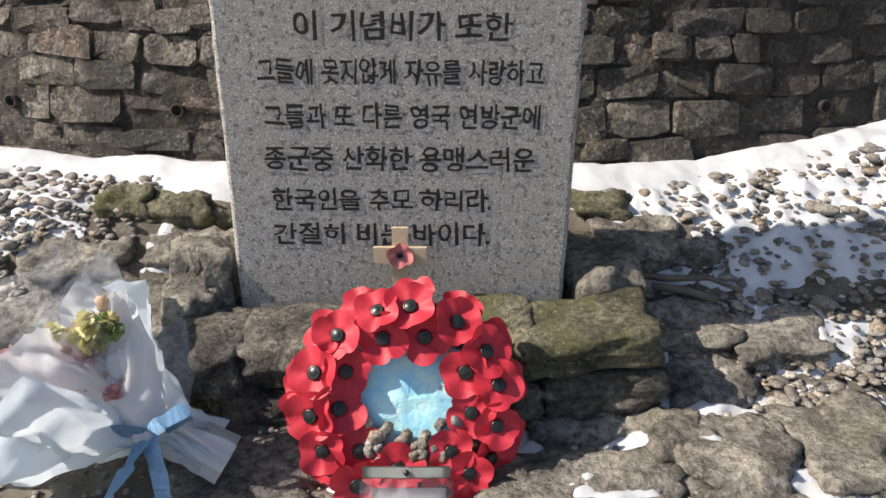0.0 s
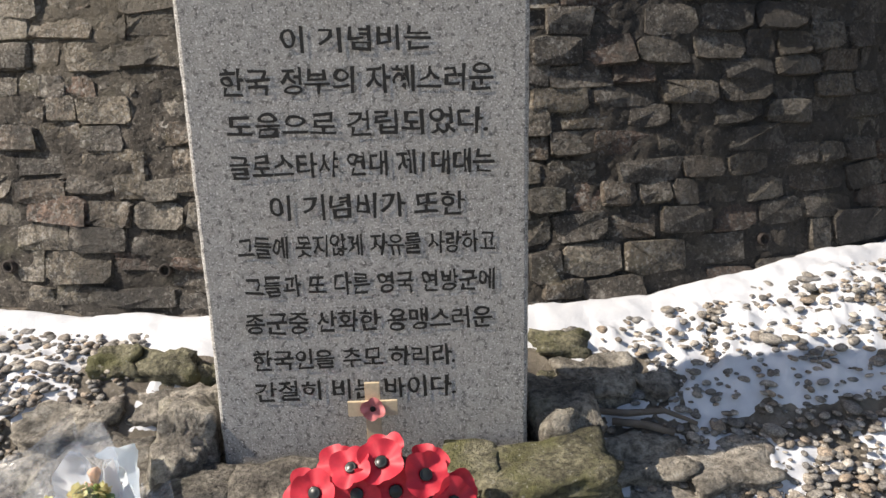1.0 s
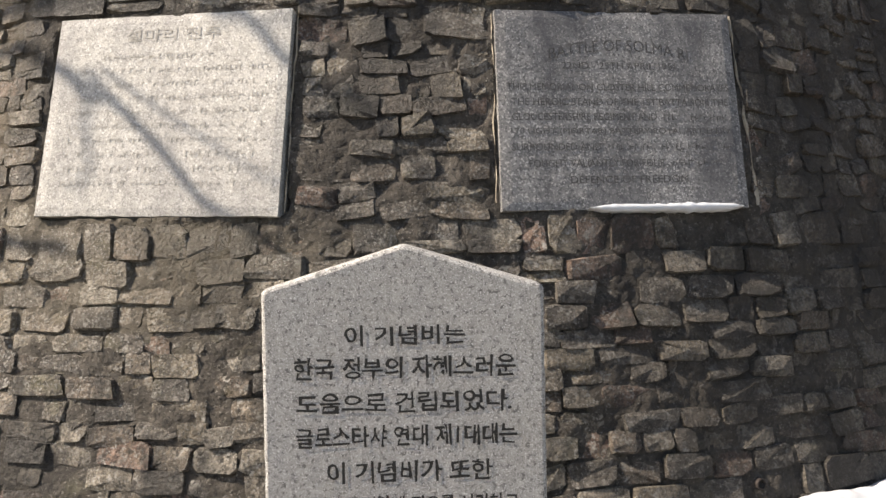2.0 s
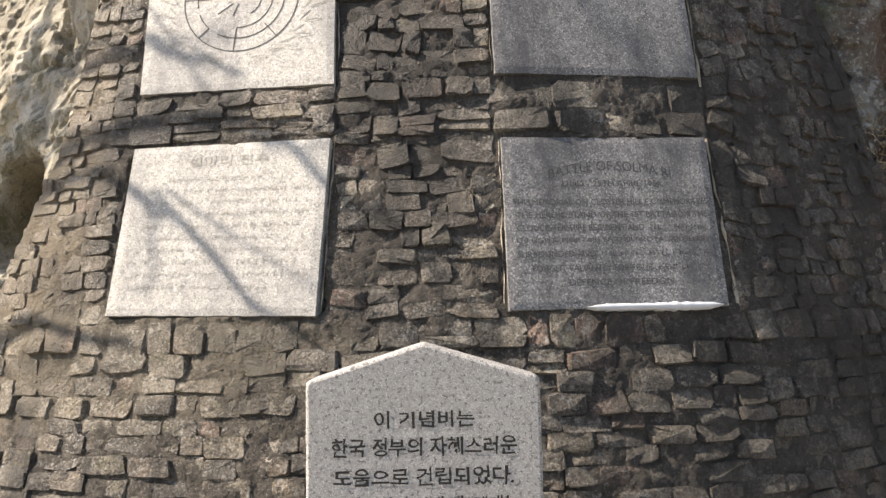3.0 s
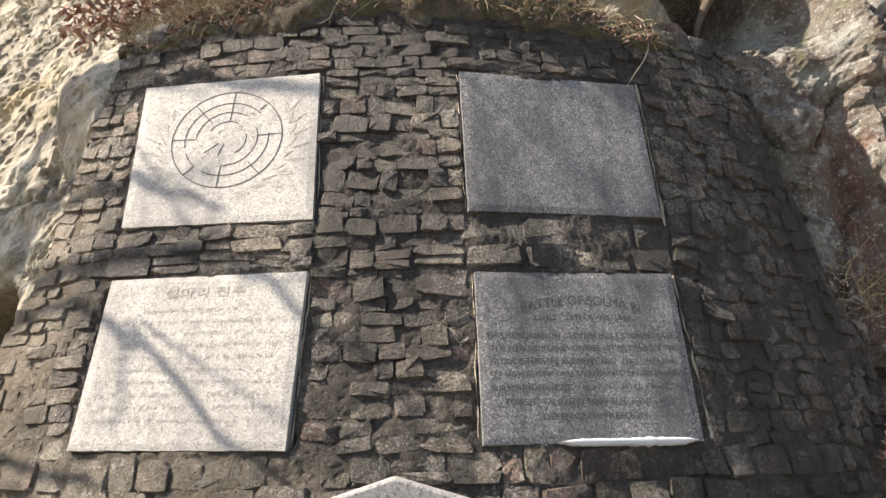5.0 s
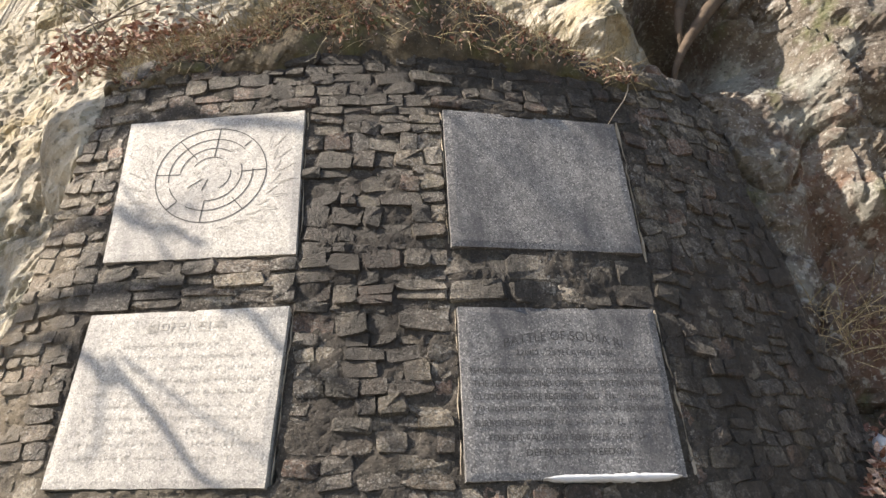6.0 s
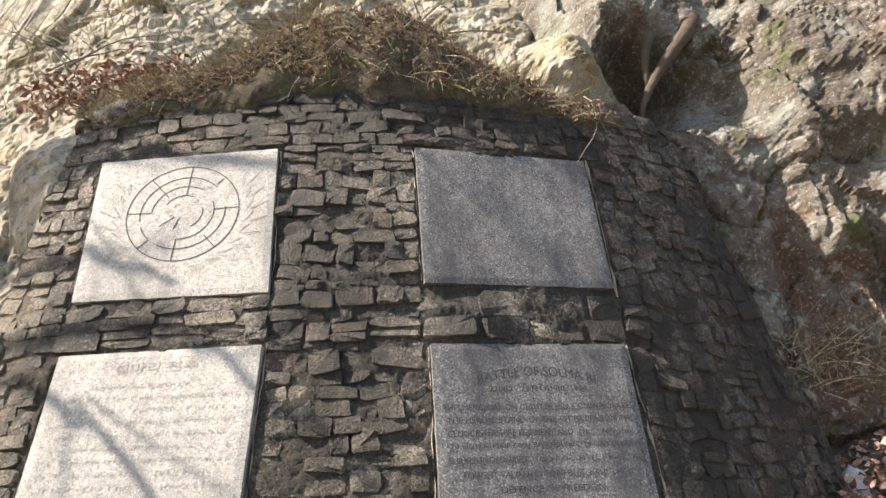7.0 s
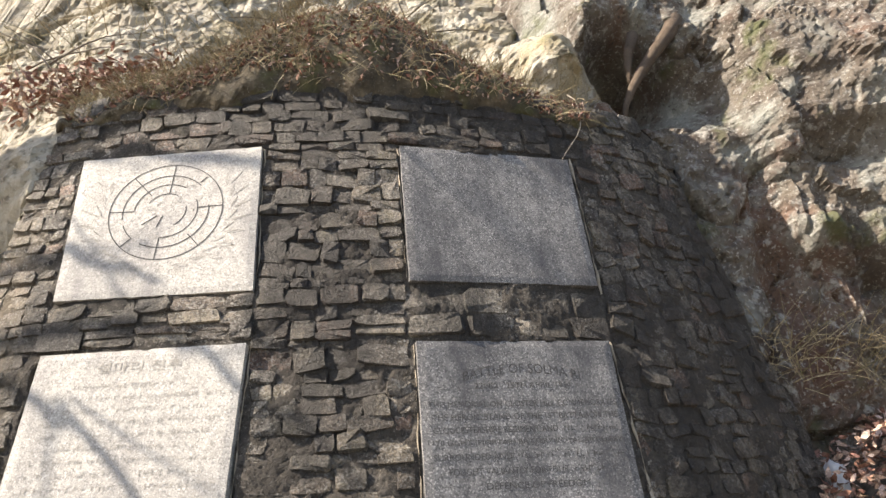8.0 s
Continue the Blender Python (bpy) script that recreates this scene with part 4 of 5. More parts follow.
wreath = empty("poppy_wreath", on_wreath(0, -0.2, -0.03), "round red poppy wreath leaning against the stone plinth", "wreath")
bm = bmesh.new()
rings = []
for i in range(48):
    a = i * math.tau / 48
    rings.append([bm.verts.new(on_wreath(math.cos(a) * (0.14 + 0.034 * math.cos(b)), math.sin(a) * (0.14 + 0.034 * math.cos(b)), -0.012 + 0.022 * math.sin(b))) for b in (k * math.tau / 10 for k in range(10))])
for i in range(48):
    a, b = rings[i], rings[(i + 1) % 48]
    for k in range(10):
        bm.faces.new((a[k], a[(k + 1) % 10], b[(k + 1) % 10], b[k]))
attach(part("ring_base", bm, ring_mat, label="dark green plastic ring"), wreath)


def poppy_mesh(seed, radius=0.0455):
    """Four rounded red lobes, cupped and wavy, about the origin, facing +z."""
    rng = random.Random(seed)
    bm = bmesh.new()
    rows, n = [], 40
    ph, cup = rng.uniform(0, 1.5), rng.uniform(0.22, 0.5)
    for j in range(6):
        f = j / 5
        row = []
        for i in range(n):
            a = i * math.tau / n
            lobe = abs(math.cos(2 * (a + ph)))
            r = radius * f * (0.76 + 0.27 * lobe ** 0.45)
            z = cup * 0.5 * radius * f * f * (1.0 + 0.5 * math.cos(2 * (a + ph) * 1.0)) + 0.1 * radius * f * f * math.sin(5 * a + seed)
            row.append(bm.verts.new((r * math.cos(a), r * math.sin(a), z)))
        rows.append(row)
    for a, b in zip(rows[1:], rows[2:]):
        for i in range(n):
            bm.faces.new((a[i], a[(i + 1) % n], b[(i + 1) % n], b[i]))
    bm.faces.new(rows[1])
    bmesh.ops.delete(bm, geom=rows[0], context="VERTS")
    return mesh_of("poppy", bm, poppy_red)


def button_mesh(radius=0.0125):
    bm = bmesh.new()
    rows = []
    for r, z in ((1.0, 0.0), (1.0, 0.3), (0.88, 0.42), (0.72, 0.36), (0.6, 0.4), (0.3, 0.5), (0.05, 0.52)):
        rows.append([bm.verts.new((radius * r * math.cos(a), radius * r * math.sin(a), radius * z)) for a in (k * math.tau / 20 for k in range(20))])
    for a, b in zip(rows, rows[1:]):
        for i in range(20):
            bm.faces.new((a[i], a[(i + 1) % 20], b[(i + 1) % 20], b[i]))
    bm.faces.new(rows[-1])
    return mesh_of("button", bm, button_mat)


POPPIES, BUTTON = [poppy_mesh(k) for k in range(7)], button_mesh()
rng = random.Random(77)
spots = [(0.16, 360 * (k + 0.3) / 14 + rng.uniform(-4, 4), 16, 0.016) for k in range(14)]
spots += [(0.113, 360 * (k + 0.75) / 9 + rng.uniform(-6, 6), -8, 0.012) for k in range(9)]
spots += [(0.176, 360 * (k + 0.5) / 14 + rng.uniform(-6, 6), 40, -0.014) for k in range(14)]
for r, ang, tip, out in spots:
    if 262 < ang % 360 < 278 and r > 0.12:
        continue
    a = radians(ang)
    axis = Vector((math.cos(a), math.sin(a), 0))
    nrm = (axis * math.sin(radians(tip + rng.uniform(-9, 9))) + Vector((0, 0, 1))).normalized()
    nrm = (nrm + Vector((rng.uniform(-0.14, 0.14), rng.uniform(-0.14, 0.14), 0))).normalized()
    q = nrm.to_track_quat("Z", "Y").to_matrix().to_4x4() @ Matrix.Rotation(rng.uniform(0, 6.3), 4, "Z")
    basis = Matrix((EU, EV, EN)).transposed().to_4x4()
    m = Matrix.Translation(on_wreath(r * math.cos(a), r * math.sin(a), out + 0.012 + rng.uniform(-0.004, 0.006))) @ basis @ q @ Matrix.Scale(rng.uniform(0.88, 1.02), 4)
    ob = new("poppy", POPPIES[rng.randrange(7)])
    ob.parent = wreath
    ob.matrix_parent_inverse = Matrix.Translation(-wreath.location)
    ob.matrix_basis = m
    bt = new("button", BUTTON)
    bt.parent = ob
    bt.location = (0, 0, 0.0015)

# blue foil behind the ring
bm = bmesh.new()
rows = []
for j in range(9):
    r = 0.128 * j / 8
    rows.append([bm.verts.new(on_wreath(r * math.cos(a), r * math.sin(a), 0.006 + 0.006 * fbm(r * math.cos(a) * 22, r * math.sin(a) * 22, 1.0))) for a in (k * math.tau / 36 for k in range(36))])
for a, b in zip(rows[1:], rows[2:]):
    for i in range(36):
        bm.faces.new((a[i], a[(i + 1) % 36], b[(i + 1) % 36], b[i]))
for i in range(36):
    bm.faces.new((rows[0][0], rows[1][(i + 1) % 36], rows[1][i]))
bmesh.ops.delete(bm, geom=rows[0][1:], context="VERTS")
attach(part("backing_sheet", bm, foil, label="crumpled pale blue shiny backing sheet"), wreath)

# the card in its clear sleeve, hung on the lower edge
card = empty("card_sleeve", on_wreath(0, -0.2, 0.06), "white card in a clear plastic sleeve hung on the wreath", "card")


def panel(u0, u1, v0, v1, out, mat, name, bend=0.004, thick=0.0012):
    bm = bmesh.new()
    front = [[bm.verts.new(on_wreath(u, v, out + bend * math.sin((u - u0) / (u1 - u0) * 3.14))) for u in np.linspace(u0, u1, 9)] for v in np.linspace(v0, v1, 7)]
    for a, b in zip(front, front[1:]):
        for i in range(8):
            bm.faces.new((a[i], a[i + 1], b[i + 1], b[i]))
    bmesh.ops.solidify(bm, geom=bm.faces[:], thickness=thick)
    return attach(part(name, bm, mat), card)


panel(-0.068, 0.076, -0.118, -0.098, 0.066, sleeve_head, "header_strip")
panel(-0.072, 0.08, -0.25, -0.119, 0.066, sleeve_film, "sleeve")
panel(-0.052, 0.068, -0.24, -0.134, 0.062, card_mat, "card")
bm = bmesh.new()
bmesh.ops.create_cone(bm, cap_ends=True, segments=16, radius1=0.005, radius2=0.004, depth=0.004, matrix=Matrix.Translation(on_wreath(0.004, -0.108, 0.074)) @ EN.to_track_quat("Z", "Y").to_matrix().to_4x4())
attach(part("stud", bm, button_mat), card)

# pebbles laid inside the wreath
rng = random.Random(9)
for k in range(24):
    u, v = rng.uniform(-0.075, 0.08), rng.uniform(-0.095, -0.055)
    if k < 4:
        u, v = (-0.062, 0.06, 0.085, -0.03)[k], (-0.035, -0.038, -0.035, -0.045)[k]
    r = rng.uniform(0.009, 0.014)
    bm = lump(bmesh.new(), (0, 0, 0), (r * 2.0, r * 1.5, r * 1.6), 200 + k, 0.2, 3, Euler((rng.uniform(0, 3), rng.uniform(0, 3), rng.uniform(0, 3))).to_matrix())
    ob = part("pebble", bm, pebble_mat)
    ob.location = on_wreath(u, v, r * 0.7 + 0.014)
    tagged(ob, "small grey-brown pebble laid inside the poppy wreath", "pebble", "pebbles inside the wreath")

# ---- the small wooden cross ----
cross = empty("wooden_cross", (-0.014, -0.03, -0.06), "small pale wooden cross with a pink poppy on it", "cross")


def board(x0, x1, z0, z1, y, name):
    bm = bmesh.new()
    bmesh.ops.create_cube(bm, size=1, matrix=Matrix.Translation(((x0 + x1) / 2, y, (z0 + z1) / 2)) @ Matrix.Diagonal((x1 - x0, 0.007, z1 - z0, 1)))
    bmesh.ops.bevel(bm, geom=bm.edges[:], offset=0.001, segments=2, affect="EDGES")
    return attach(part(name, bm, pine, shade=False), cross)


board(-0.0165, 0.0155, -0.06, 0.179, -0.03, "upright")
board(-0.0525, 0.0515, 0.106, 0.14, -0.0365, "crossbar")
cp = new("poppy", poppy_mesh(3, 0.026))
cp.data.materials.clear()
cp.data.materials.append(poppy_pink)
attach(cp, cross)
cp.matrix_basis = Matrix.Translation((-0.0005, -0.0415, 0.124)) @ Matrix.Rotation(radians(88), 4, "X")
cb = new("button", button_mesh(0.006))
cb.parent = cp
cb.location = (0, 0, 0.001)


# ---- the wrapped bouquet ----
bouquet = empty("bouquet", (-0.42, -0.35, -0.15), "bouquet of flowers in white and pale blue paper with a ribbon", "bouquet")
STEM, TIE, HEAD = Vector((-0.285, -0.335, -0.125)), Vector((-0.395, -0.34, -0.05)), Vector((-0.575, -0.3, 0.045))
AXIS = (HEAD - STEM).normalized()
SIDE = Vector((0, 0, 1)).cross(AXIS).normalized()
RISE = AXIS.cross(SIDE)


def cone_point(s, a, spread, seed, crumple=0.012, long=1.0, flare=0.0):
    """s: 0 at the stem's end, 0.4 at the tie, 1 at the head; a: the angle round the axis."""
    r = 0.045 - 0.02 * smooth(0.0, 0.4, s) + spread * smooth(0.35, 1.0, s) ** 0.8
    c = STEM.lerp(HEAD, s * long)
    k = crumple * (0.3 + s)
    p = c + (SIDE * math.cos(a) + RISE * math.sin(a)) * (r + k * noise.noise((a * 3, s * 5, seed)) + 0.8 * k * abs(noise.noise((a * 7, s * 6, seed + 3))) + 0.5 * k * abs(noise.noise((a * 15, s * 13, seed + 5))) + 0.5 * k * math.sin(a * 9 + 3 * noise.noise((a, s * 3, seed))))
    p += AXIS * flare * max(0.0, s - 0.55) * (0.5 + 0.5 * math.sin(a * 2 + seed))
    p.z = max(p.z, ground_z(p.x, p.y) + 0.012 + 0.02 * abs(noise.noise((a * 5, s * 7, seed))))
    return p


def wrap(name, spread, seed, a0, a1, mat, s0=0.0, long=1.0, crumple=0.014, flare=0.1, label=""):
    bm = sheet(lambda a, s: cone_point(s0 + (1 - s0) * s, a, spread, seed, crumple, long, flare), np.linspace(a0, a1, 72).tolist(), np.linspace(0, 1, 34).tolist())
    return attach(part(name, bm, mat, label=label), bouquet)


wrap("inner_paper", 0.1, 1.7, radians(-200), radians(70), wrap_mat, 0.0, 1.0, 0.03, 0.14, "crumpled white paper")
wrap("outer_paper", 0.155, 4.2, radians(150), radians(395), blue_wrap, 0.1, 0.95, 0.036, 0.12, "crumpled pale blue paper")
wrap("film", 0.14, 6.6, radians(-40), radians(320), cellophane, 0.42, 1.12, 0.03, 0.16, "clear cellophane")


def flap(points, widths, mat, name, seed, label=""):
    """A pointed sheet of paper standing up along points."""
    def fn(u, v):
        i = min(int(v * (len(points) - 1)), len(points) - 2)
        f = v * (len(points) - 1) - i
        p, w = Vector(points[i]).lerp(Vector(points[i + 1]), f), widths[i] + (widths[i + 1] - widths[i]) * f
        return p + Vector((w * (u - 0.5), -0.03 * math.sin(u * math.pi) + 0.012 * noise.noise((u * 4, v * 5, seed)), 0.012 * noise.noise((u * 5, v * 3, seed + 2))))
    return attach(part(name, sheet(fn, np.linspace(0, 1, 14).tolist(), np.linspace(0, 1, 22).tolist()), mat, label=label), bouquet)


flap(((-0.42, -0.36, -0.04), (-0.44, -0.34, 0.03), (-0.452, -0.3, 0.1), (-0.458, -0.26, 0.165)), (0.1, 0.11, 0.06, 0.012), wrap_mat, "paper_flap", 1.0, "tall folded white paper")
flap(((-0.4, -0.37, -0.05), (-0.415, -0.36, 0.02), (-0.42, -0.32, 0.085), (-0.432, -0.27, 0.12)), (0.08, 0.085, 0.06, 0.01), wrap_mat, "paper_flap", 3.0)
flap(((-0.52, -0.4, -0.06), (-0.55, -0.4, 0.0), (-0.575, -0.38, 0.05)), (0.1, 0.12, 0.05), wrap_mat, "paper_flap", 5.0)
flap(((-0.385, -0.34, -0.05), (-0.385, -0.3, 0.03), (-0.39, -0.24, 0.1)), (0.07, 0.1, 0.05), cellophane, "film_flap", 7.0)
flap(((-0.6, -0.38, -0.08), (-0.64, -0.37, -0.02), (-0.68, -0.34, 0.06)), (0.12, 0.16, 0.1), cellophane, "film_flap", 9.0)


def strip(points, width, name, tilt=0.0):
    bm = bmesh.new()
    n = 30
    rows = []
    for i in range(n + 1):
        f = i / n * (len(points) - 1)
        k = min(int(f), len(points) - 2)
        t = f - k
        p0, p1 = Vector(points[max(0, k - 1)]), Vector(points[k])
        p2, p3 = Vector(points[k + 1]), Vector(points[min(len(points) - 1, k + 2)])
        p = 0.5 * (2 * p1 + (p2 - p0) * t + (2 * p0 - 5 * p1 + 4 * p2 - p3) * t * t + (3 * p1 - p0 - 3 * p2 + p3) * t ** 3)
        side = Vector((math.cos(tilt + 0.5 * t), -0.3, math.sin(tilt + 0.5 * t))).normalized()
        rows.append((bm.verts.new(p - side * width / 2), bm.verts.new(p + side * width / 2)))
    for (a, b), (c, d) in zip(rows, rows[1:]):
        bm.faces.new((a, b, d, c))
    bmesh.ops.solidify(bm, geom=bm.faces[:], thickness=0.0008)
    return bm


ribbon = attach(part("ribbon", strip(((-0.385, -0.375, -0.03), (-0.39, -0.4, -0.045), (-0.4, -0.39, -0.07), (-0.41, -0.36, -0.05)), 0.03, "knot"), ribbon_mat, label="pale blue satin ribbon"), bouquet)
for pts, tilt in ((((-0.395, -0.39, -0.035), (-0.365, -0.4, -0.005), (-0.33, -0.385, 0.01), (-0.335, -0.37, -0.01), (-0.385, -0.385, -0.035)), 1.4),
                  (((-0.395, -0.39, -0.035), (-0.43, -0.4, -0.02), (-0.455, -0.395, -0.035), (-0.44, -0.385, -0.055), (-0.395, -0.39, -0.04)), 1.4),
                  (((-0.39, -0.4, -0.04), (-0.375, -0.42, -0.08), (-0.37, -0.43, -0.13), (-0.365, -0.44, -0.16)), 0.1),
                  (((-0.4, -0.4, -0.04), (-0.425, -0.42, -0.08), (-0.46, -0.435, -0.13), (-0.49, -0.45, -0.16)), 0.3)):
    ob = part("ribbon_loop", strip(pts, 0.036, "loop", tilt), ribbon_mat)
    ob.parent = ribbon
    ob.matrix_parent_inverse = Matrix.Identity(4)
    ob.matrix_basis = Matrix.Identity(4)


def bloom_mesh(seed, mat, r=0.02):
    rng = random.Random(seed)
    bm = bmesh.new()
    for _ in range(26):
        d = Vector((rng.gauss(0, 1), rng.gauss(0, 1), rng.gauss(0.5, 0.8))).normalized()
        q = d.to_track_quat("Z", "Y")
        tip, w = r * rng.uniform(0.7, 1.1), r * rng.uniform(0.25, 0.45)
        vs = [bm.verts.new(q @ Vector(c)) for c in ((0, 0, r * 0.15), (w, 0, tip * 0.6), (w * 0.5, w * 0.3, tip), (-w * 0.5, w * 0.3, tip), (-w, 0, tip * 0.6))]
        bm.faces.new(vs)
    return mesh_of("flower", bm, mat)


rng = random.Random(31)
kinds = [bloom_mesh(1, bloom_pink), bloom_mesh(2, bloom_yellow, 0.017), bloom_mesh(3, bloom_orange, 0.018), bloom_mesh(4, bloom_green, 0.022)]
for k in range(70):
    a, s = rng.uniform(0, math.tau), rng.uniform(0.72, 1.12)
    if k < 42:
        p, pick = Vector((rng.gauss(-0.535, 0.045), rng.gauss(-0.36, 0.02), rng.gauss(0.062, 0.02))), rng.choice((0, 0, 0, 2, 2))
    else:
        p, pick = Vector((rng.gauss(-0.478, 0.02), rng.gauss(-0.33, 0.015), rng.gauss(0.1, 0.03))), rng.choice((1, 1, 1, 3, 2))
    ob = attach(new("flower", kinds[pick]), bouquet)
    ob.matrix_basis = Matrix.Translation(p) @ Euler((rng.uniform(-1, 1), rng.uniform(-1, 1), rng.uniform(0, 6))).to_matrix().to_4x4()
for pts in (((-0.44, -0.33, -0.02), (-0.475, -0.31, 0.06), (-0.492, -0.29, 0.135)), ((-0.45, -0.33, -0.02), (-0.49, -0.3, 0.05), (-0.51, -0.28, 0.11)), ((-0.44, -0.34, 0.0), (-0.465, -0.32, 0.06), (-0.475, -0.29, 0.15))):
    attach(part("stem", tube(pts, [0.003, 0.003, 0.002], 6), bloom_green), bouquet)
bm = bmesh.new()
for k in range(6):
    d = Vector((0, 0, 1))
    c = Vector((-0.474 - 0.004 * k + 0.012 * math.sin(k * 2.4), -0.29 + 0.004 * k, 0.15 - 0.018 * k))
    lump(bm, c, (0.02, 0.02, 0.03), k, 0.3, 2)
attach(part("flower_spike", bm, bloom_orange, label="orange and cream flower spike"), bouquet)


# ---- dead leaves, dry grass, vines and roots on the rock ----
LEAF = ([(-1, 0, 0.1), (-0.35, 0.42, -0.05), (-0.3, -0.4, 0.12), (0.4, 0.36, 0.1), (0.35, -0.38, -0.1), (1.1, 0, 0.25)], [(0, 2, 1), (1, 2, 4, 3), (3, 4, 5)])


def bank_leaf(rng):
    if rng.random() < 0.62:
        x, v = -1.45 + 1.3 * rng.random() ** 1.2, rng.uniform(0.25, 1.0)
    else:
        x, v = rng.uniform(-0.3, 1.4), rng.uniform(0.15, 0.95)
    return (x, bank_y(x, v) - 0.01, bank_z(x, v) + rng.uniform(0.0, 0.03))


def leaf_scatter(name, count, pick, size, label, seed, steep=0.9):
    rng = random.Random(seed)
    verts, faces = [], []
    for _ in range(count):
        p = pick(rng)
        r = size * rng.uniform(0.6, 1.3)
        q = Euler((rng.uniform(-steep, steep) - 0.5, rng.uniform(-steep, steep), rng.uniform(0, 6.3))).to_matrix()
        k = len(verts)
        verts += [Vector(p) + q @ (Vector(v) * r) for v in LEAF[0]]
        faces += [tuple(k + i for i in f) for f in LEAF[1]]
    return tagged(raw(name, verts, faces, leaf_mat, shade=False), label, "dead leaves", kind="stuff")


leaf_scatter("dead_leaves", 3800, bank_leaf, 0.016, "small brown dead leaves on the bank", 3)
leaf_scatter("dead_leaves", 650, lambda r: (lambda x: (x, 1.74 + r.uniform(-0.1, 0.16), 3.62 + 0.25 * (x + 1.75) + r.gauss(0, 0.07)))(r.uniform(-1.95, -1.0)), 0.03, "clump of reddish-brown dead leaves beside the wall top", 4)


def east_leaf(rng):
    x = rng.uniform(2.15, 3.6)
    y = cliff_east_y(x, 1.5) - rng.uniform(0.0, 0.6)
    return (x, y, max(ground_z(x, y), 1.1 + 0.22 * (x - 2.2)) + rng.uniform(-0.15, 0.32) * smooth(2.1, 2.6, x))


leaf_scatter("dead_leaves", 1500, east_leaf, 0.03, "drift of brown dead leaves against the rock", 5)


def strands(name, count, pick, label, category, mat, seed, length=(0.08, 0.25), width=0.0022, droop=0.7):
    rng = random.Random(seed)
    verts, faces = [], []
    for _ in range(count):
        p = Vector(pick(rng))
        d = Vector((rng.gauss(0, 0.7), rng.gauss(-0.35, 0.3), rng.gauss(0.4, 0.5))).normalized()
        l = rng.uniform(*length)
        k = len(verts)
        side = d.cross(Vector((0, 1, 0.1))).normalized() * width
        for i in range(5):
            w = side * (1 - i / 5)
            verts += [p - w, p + w]
            p = p + d * l / 4
            d = (d + Vector((0, 0, -droop * 0.3)) + Vector((rng.gauss(0, 0.12), rng.gauss(0, 0.12), 0))).normalized()
        faces += [(k + 2 * i, k + 2 * i + 1, k + 2 * i + 3, k + 2 * i + 2) for i in range(4)]
    return tagged(raw(name, verts, faces, mat), label, category, kind="stuff")


strands("dry_grass", 1700, bank_leaf, "thin dry grass and stems on the bank", "grass", straw, 12)
strands("dry_grass", 130, lambda r: (lambda x: (x, 1.8, 3.7 + 0.3 * (x + 1.8) + r.uniform(-0.15, 0.5)))(r.uniform(-2.1, -0.6)), "long pale dry stems against the rock", "grass", straw, 13, (0.2, 0.5), 0.003, 0.4)
strands("dry_grass", 160, lambda r: (lambda x: (x, cliff_east_y(x, 1.9) - 0.05, 1.75 + r.uniform(0, 0.3)))(r.uniform(2.2, 3.4)), "tangled pale dry stems above the leaf drift", "grass", straw, 14, (0.15, 0.45), 0.003, 0.5)


def stem_thing(name, pts, radii, mat, label, category, group=""):
    base = Vector(pts[0])
    ob = part(name, tube([Vector(p) - base for p in pts], radii, 7), mat)
    ob.location = base
    return tagged(ob, label, category, group)


pale_stem = plain("pale dry stem", (0.36, 0.31, 0.25), 0.8)
vine = [wall_point(x, z, o) for x, z, o in ((1.3, 3.46, 0.0), (1.32, 3.4, 0.03), (1.335, 3.29, 0.03), (1.32, 3.2, 0.025), (1.28, 3.12, 0.03), (1.21, 3.02, 0.03), (1.16, 2.94, 0.02))]
stem_thing("vine", vine, [0.0032, 0.003, 0.0028, 0.0026, 0.0022, 0.002, 0.001], pale_stem, "thin pale dry vine hanging down the wall", "vine")
stem_thing("root", ((2.34, 2.05, 4.45), (2.24, 1.98, 4.28), (2.1, 1.94, 4.1), (1.97, 1.93, 3.92), (1.88, 1.9, 3.78), (1.8, 1.86, 3.62), (1.76, 1.84, 3.46)), [0.06, 0.055, 0.045, 0.035, 0.028, 0.02, 0.012], root_mat, "brown root bent down a hollow of the rock", "root")
stem_thing("root", ((1.99, 2.0, 4.28), (1.93, 1.98, 4.12), (1.9, 1.96, 3.98), (1.89, 1.94, 3.82)), [0.04, 0.034, 0.026, 0.012], root_mat, "short brown root in a hollow of the rock", "root")
rng = random.Random(40)
for k in range(14):
    x = rng.uniform(-1.9, 0.9)
    p = [Vector((x, 1.8 + rng.uniform(-0.1, 0.15), 3.75 + 0.3 * math.exp(-x * x) + rng.uniform(-0.05, 0.1)))]
    d = Vector((rng.gauss(0, 0.8), rng.gauss(-0.1, 0.2), rng.uniform(0.3, 1.0))).normalized()
    for _ in range(5):
        p.append(p[-1] + d * rng.uniform(0.08, 0.16))
        d = (d + Vector((rng.gauss(0, 0.25), rng.gauss(0, 0.1), rng.gauss(-0.12, 0.15)))).normalized()
    stem_thing("twig", p, [0.006, 0.0055, 0.005, 0.004, 0.003, 0.0015], bark, "bare thin grey twig growing on the bank", "twig", "twigs on the bank")

# moss and a patch of snow beside the wall's end
ob = part("snow_patch", lump(bmesh.new(), (0, 0, 0), (0.1, 0.14, 0.2), 9, 0.3, 3), snow)
ob.location = (2.5, 1.62, 1.26)
tagged(ob, "small patch of old snow beside the wall", "snow")

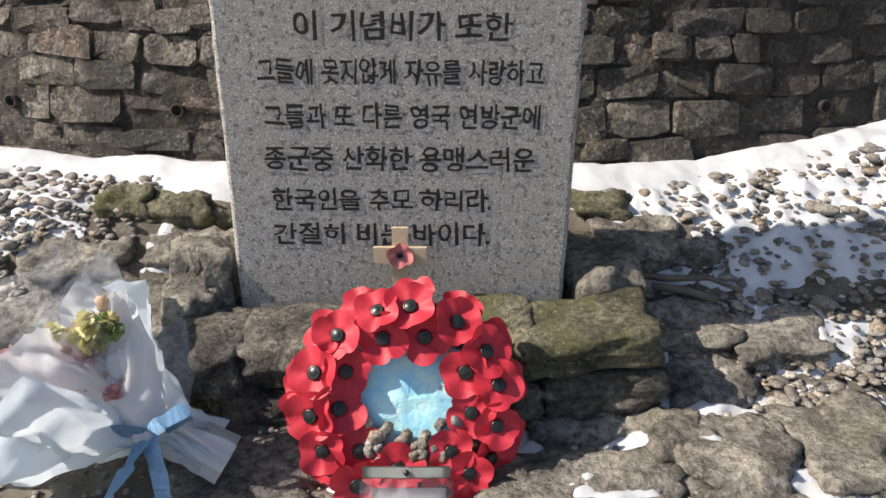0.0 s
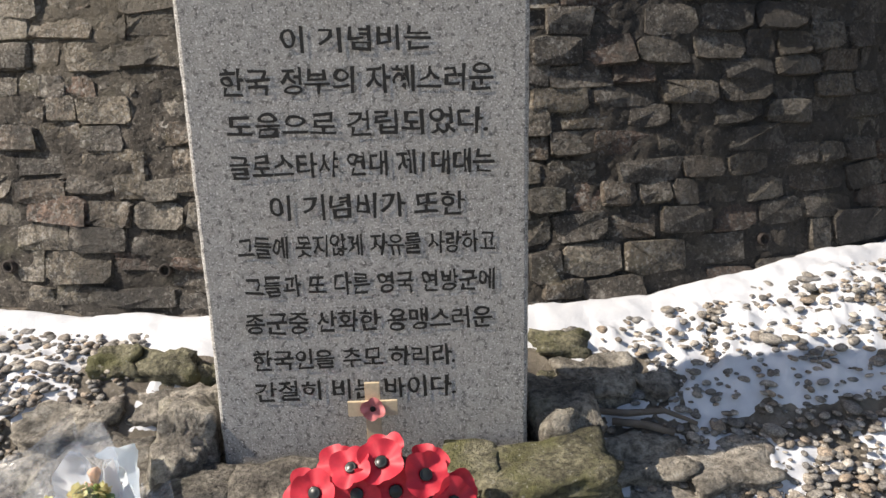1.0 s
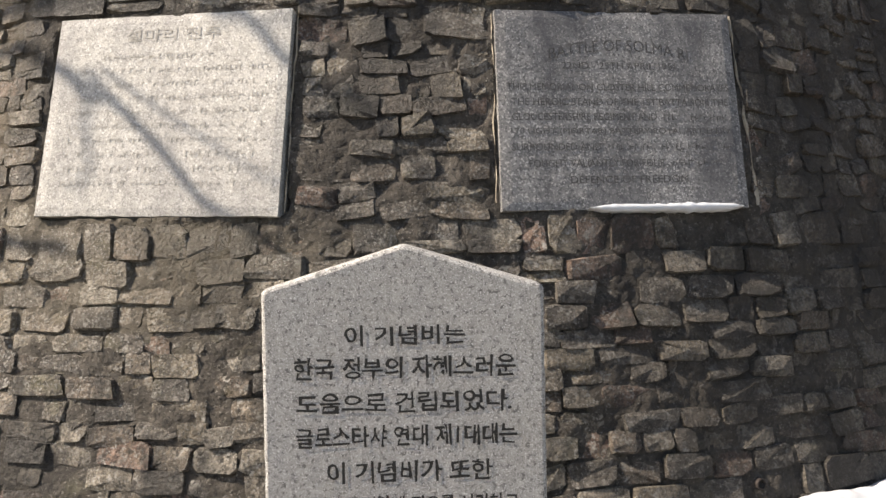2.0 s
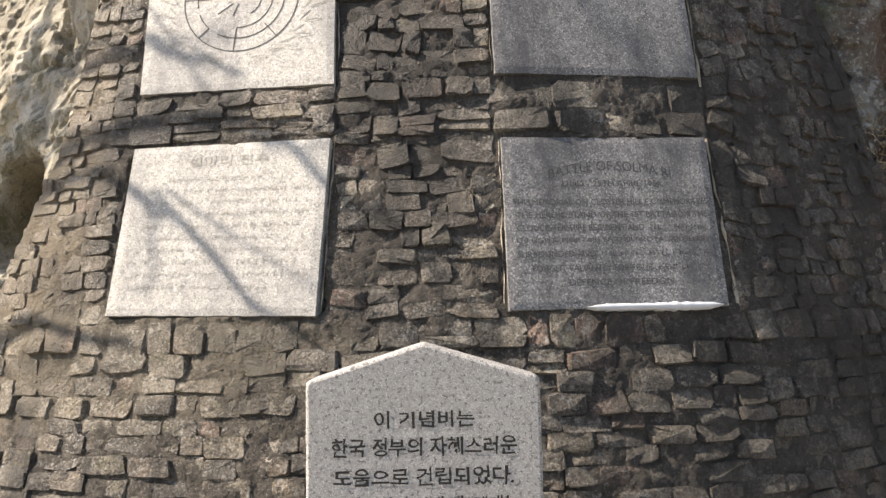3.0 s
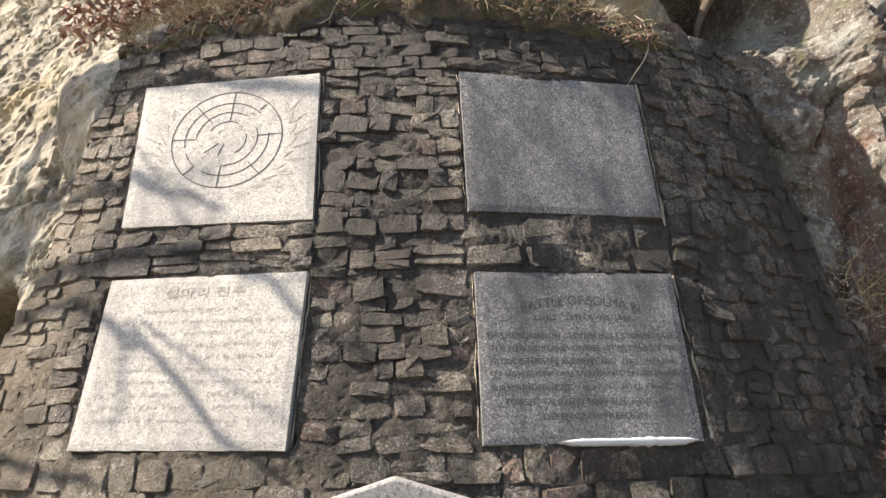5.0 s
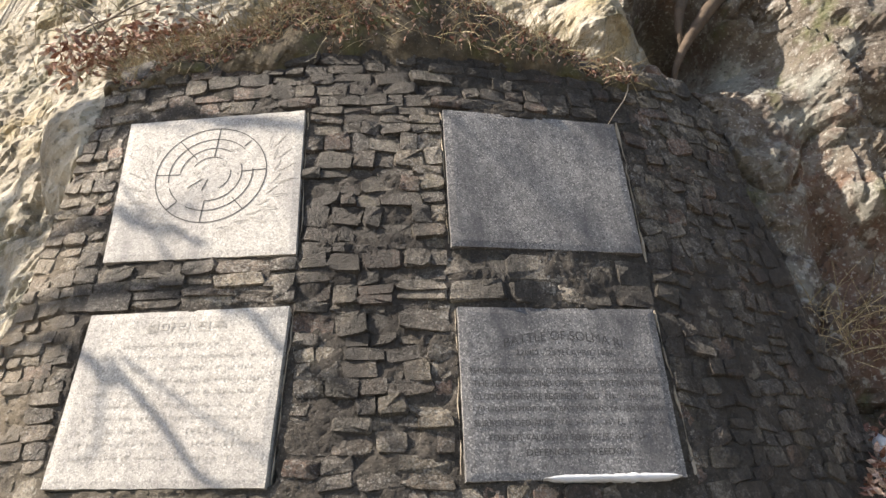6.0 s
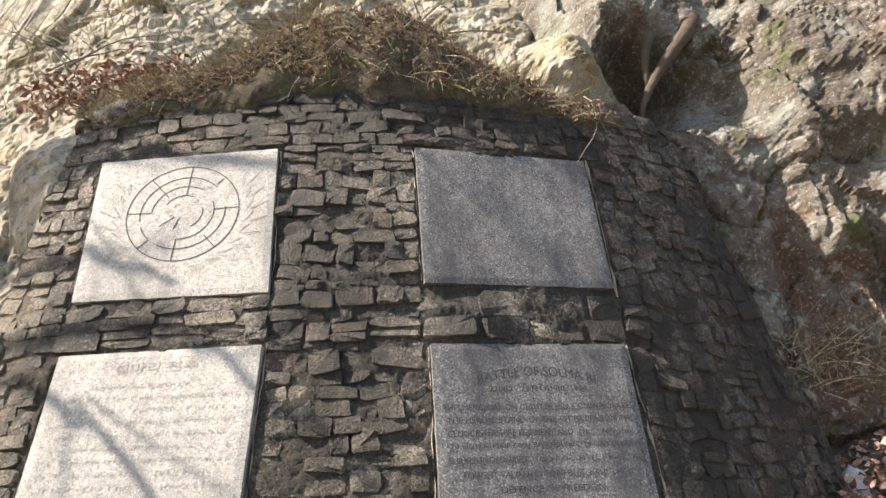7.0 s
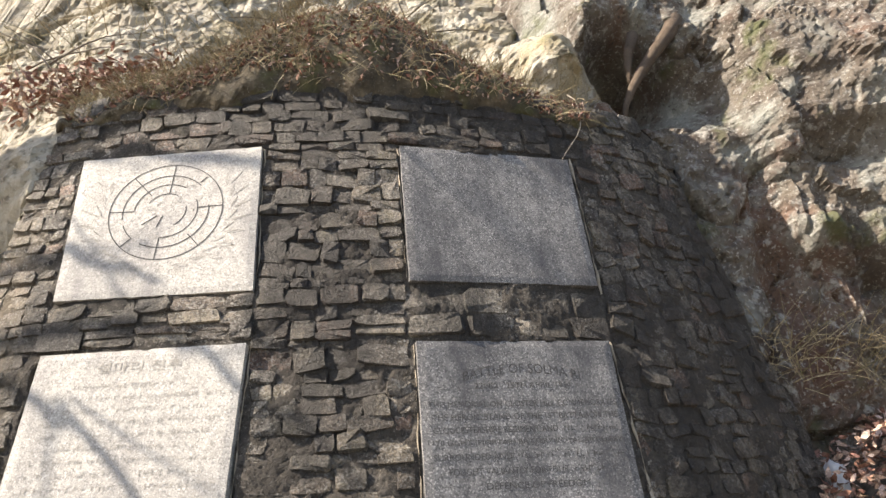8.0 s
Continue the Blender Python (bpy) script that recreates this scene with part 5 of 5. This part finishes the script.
# ---- a bare tree beside the place, whose limbs shade the wall ----
tree = empty("bare_tree", (-6.6, 1.5, -0.1), "bare winter tree with grey branches", "tree")
attach(part("trunk", tube(((-6.6, 1.5, -0.3), (-6.55, 1.5, 1.5), (-6.4, 1.45, 3.4), (-6.3, 1.4, 5.2), (-6.25, 1.4, 7.0)), [0.17, 0.15, 0.13, 0.09, 0.05], 10), bark), tree)


def limb(a, b, r, bend, seed):
    """A limb from a to b with twigs."""
    rng = random.Random(seed)
    a, b = Vector(a), Vector(b)
    pts = [a.lerp(b, i / 8) + Vector((rng.gauss(0, bend), rng.gauss(0, bend), rng.gauss(0, bend))) * math.sin(i / 8 * math.pi) for i in range(9)]
    bm = tube(pts, [r * (1 - 0.07 * i) for i in range(9)], 8)
    for _ in range(2):
        p = pts[rng.randrange(2, 9)]
        d = ((b - a).normalized() + Vector((rng.gauss(0, 0.8), rng.gauss(0, 0.8), rng.gauss(0.2, 0.8)))).normalized()
        q = [p + d * k * rng.uniform(0.12, 0.25) + Vector((rng.gauss(0, 0.03),) * 3) for k in range(5)]
        tube(q, [0.011, 0.009, 0.008, 0.006, 0.003], 5, bm)
    attach(part("limb", bm, bark), tree)


def sunward(x, z, far):
    return wall_point(x, z) + SUN * far


for k, (p, q, r) in enumerate((((-1.45, 1.83, 4.6), (-0.4, 1.04, 3.0), 0.028), ((-0.75, 2.0, 5.0), (-0.2, 1.55, 3.6), 0.03), ((-1.4, 2.42, 4.8), (-0.8, 2.24, 3.8), 0.03), ((-1.5, 2.95, 5.2), (-0.3, 2.8, 3.9), 0.05), ((-2.2, 1.0, 4.6), (-1.2, 1.08, 3.0), 0.035), ((-2.3, 2.2, 4.6), (-1.5, 2.5, 3.2), 0.03), ((-0.9, 3.3, 4.8), (0.8, 3.4, 3.6), 0.05))):
    a, b = sunward(*p), sunward(*q)
    limb(a, b, r, 0.03, 60 + k)
    attach(part("limb", tube((Vector((-6.36, 1.44, 3.6 + 0.28 * k)), Vector((-6.36, 1.44, 3.9 + 0.28 * k)).lerp(a, 0.5) + Vector((0, 0, 0.1)), a), [r * 1.8, r * 1.5, r * 1.05], 8), bark), tree)


# ---- the stones of the wall that lie nearest ----
STONES = []
for tv, tf in TEMPLATES:
    me = bpy.data.meshes.new("stone")
    me.from_pydata(tv, [], tf)
    me.materials.append(stone)
    STONES.append(me)
for m, k in near:
    ob = new("stone", STONES[k])
    ob.parent = wall
    ob.matrix_basis = m
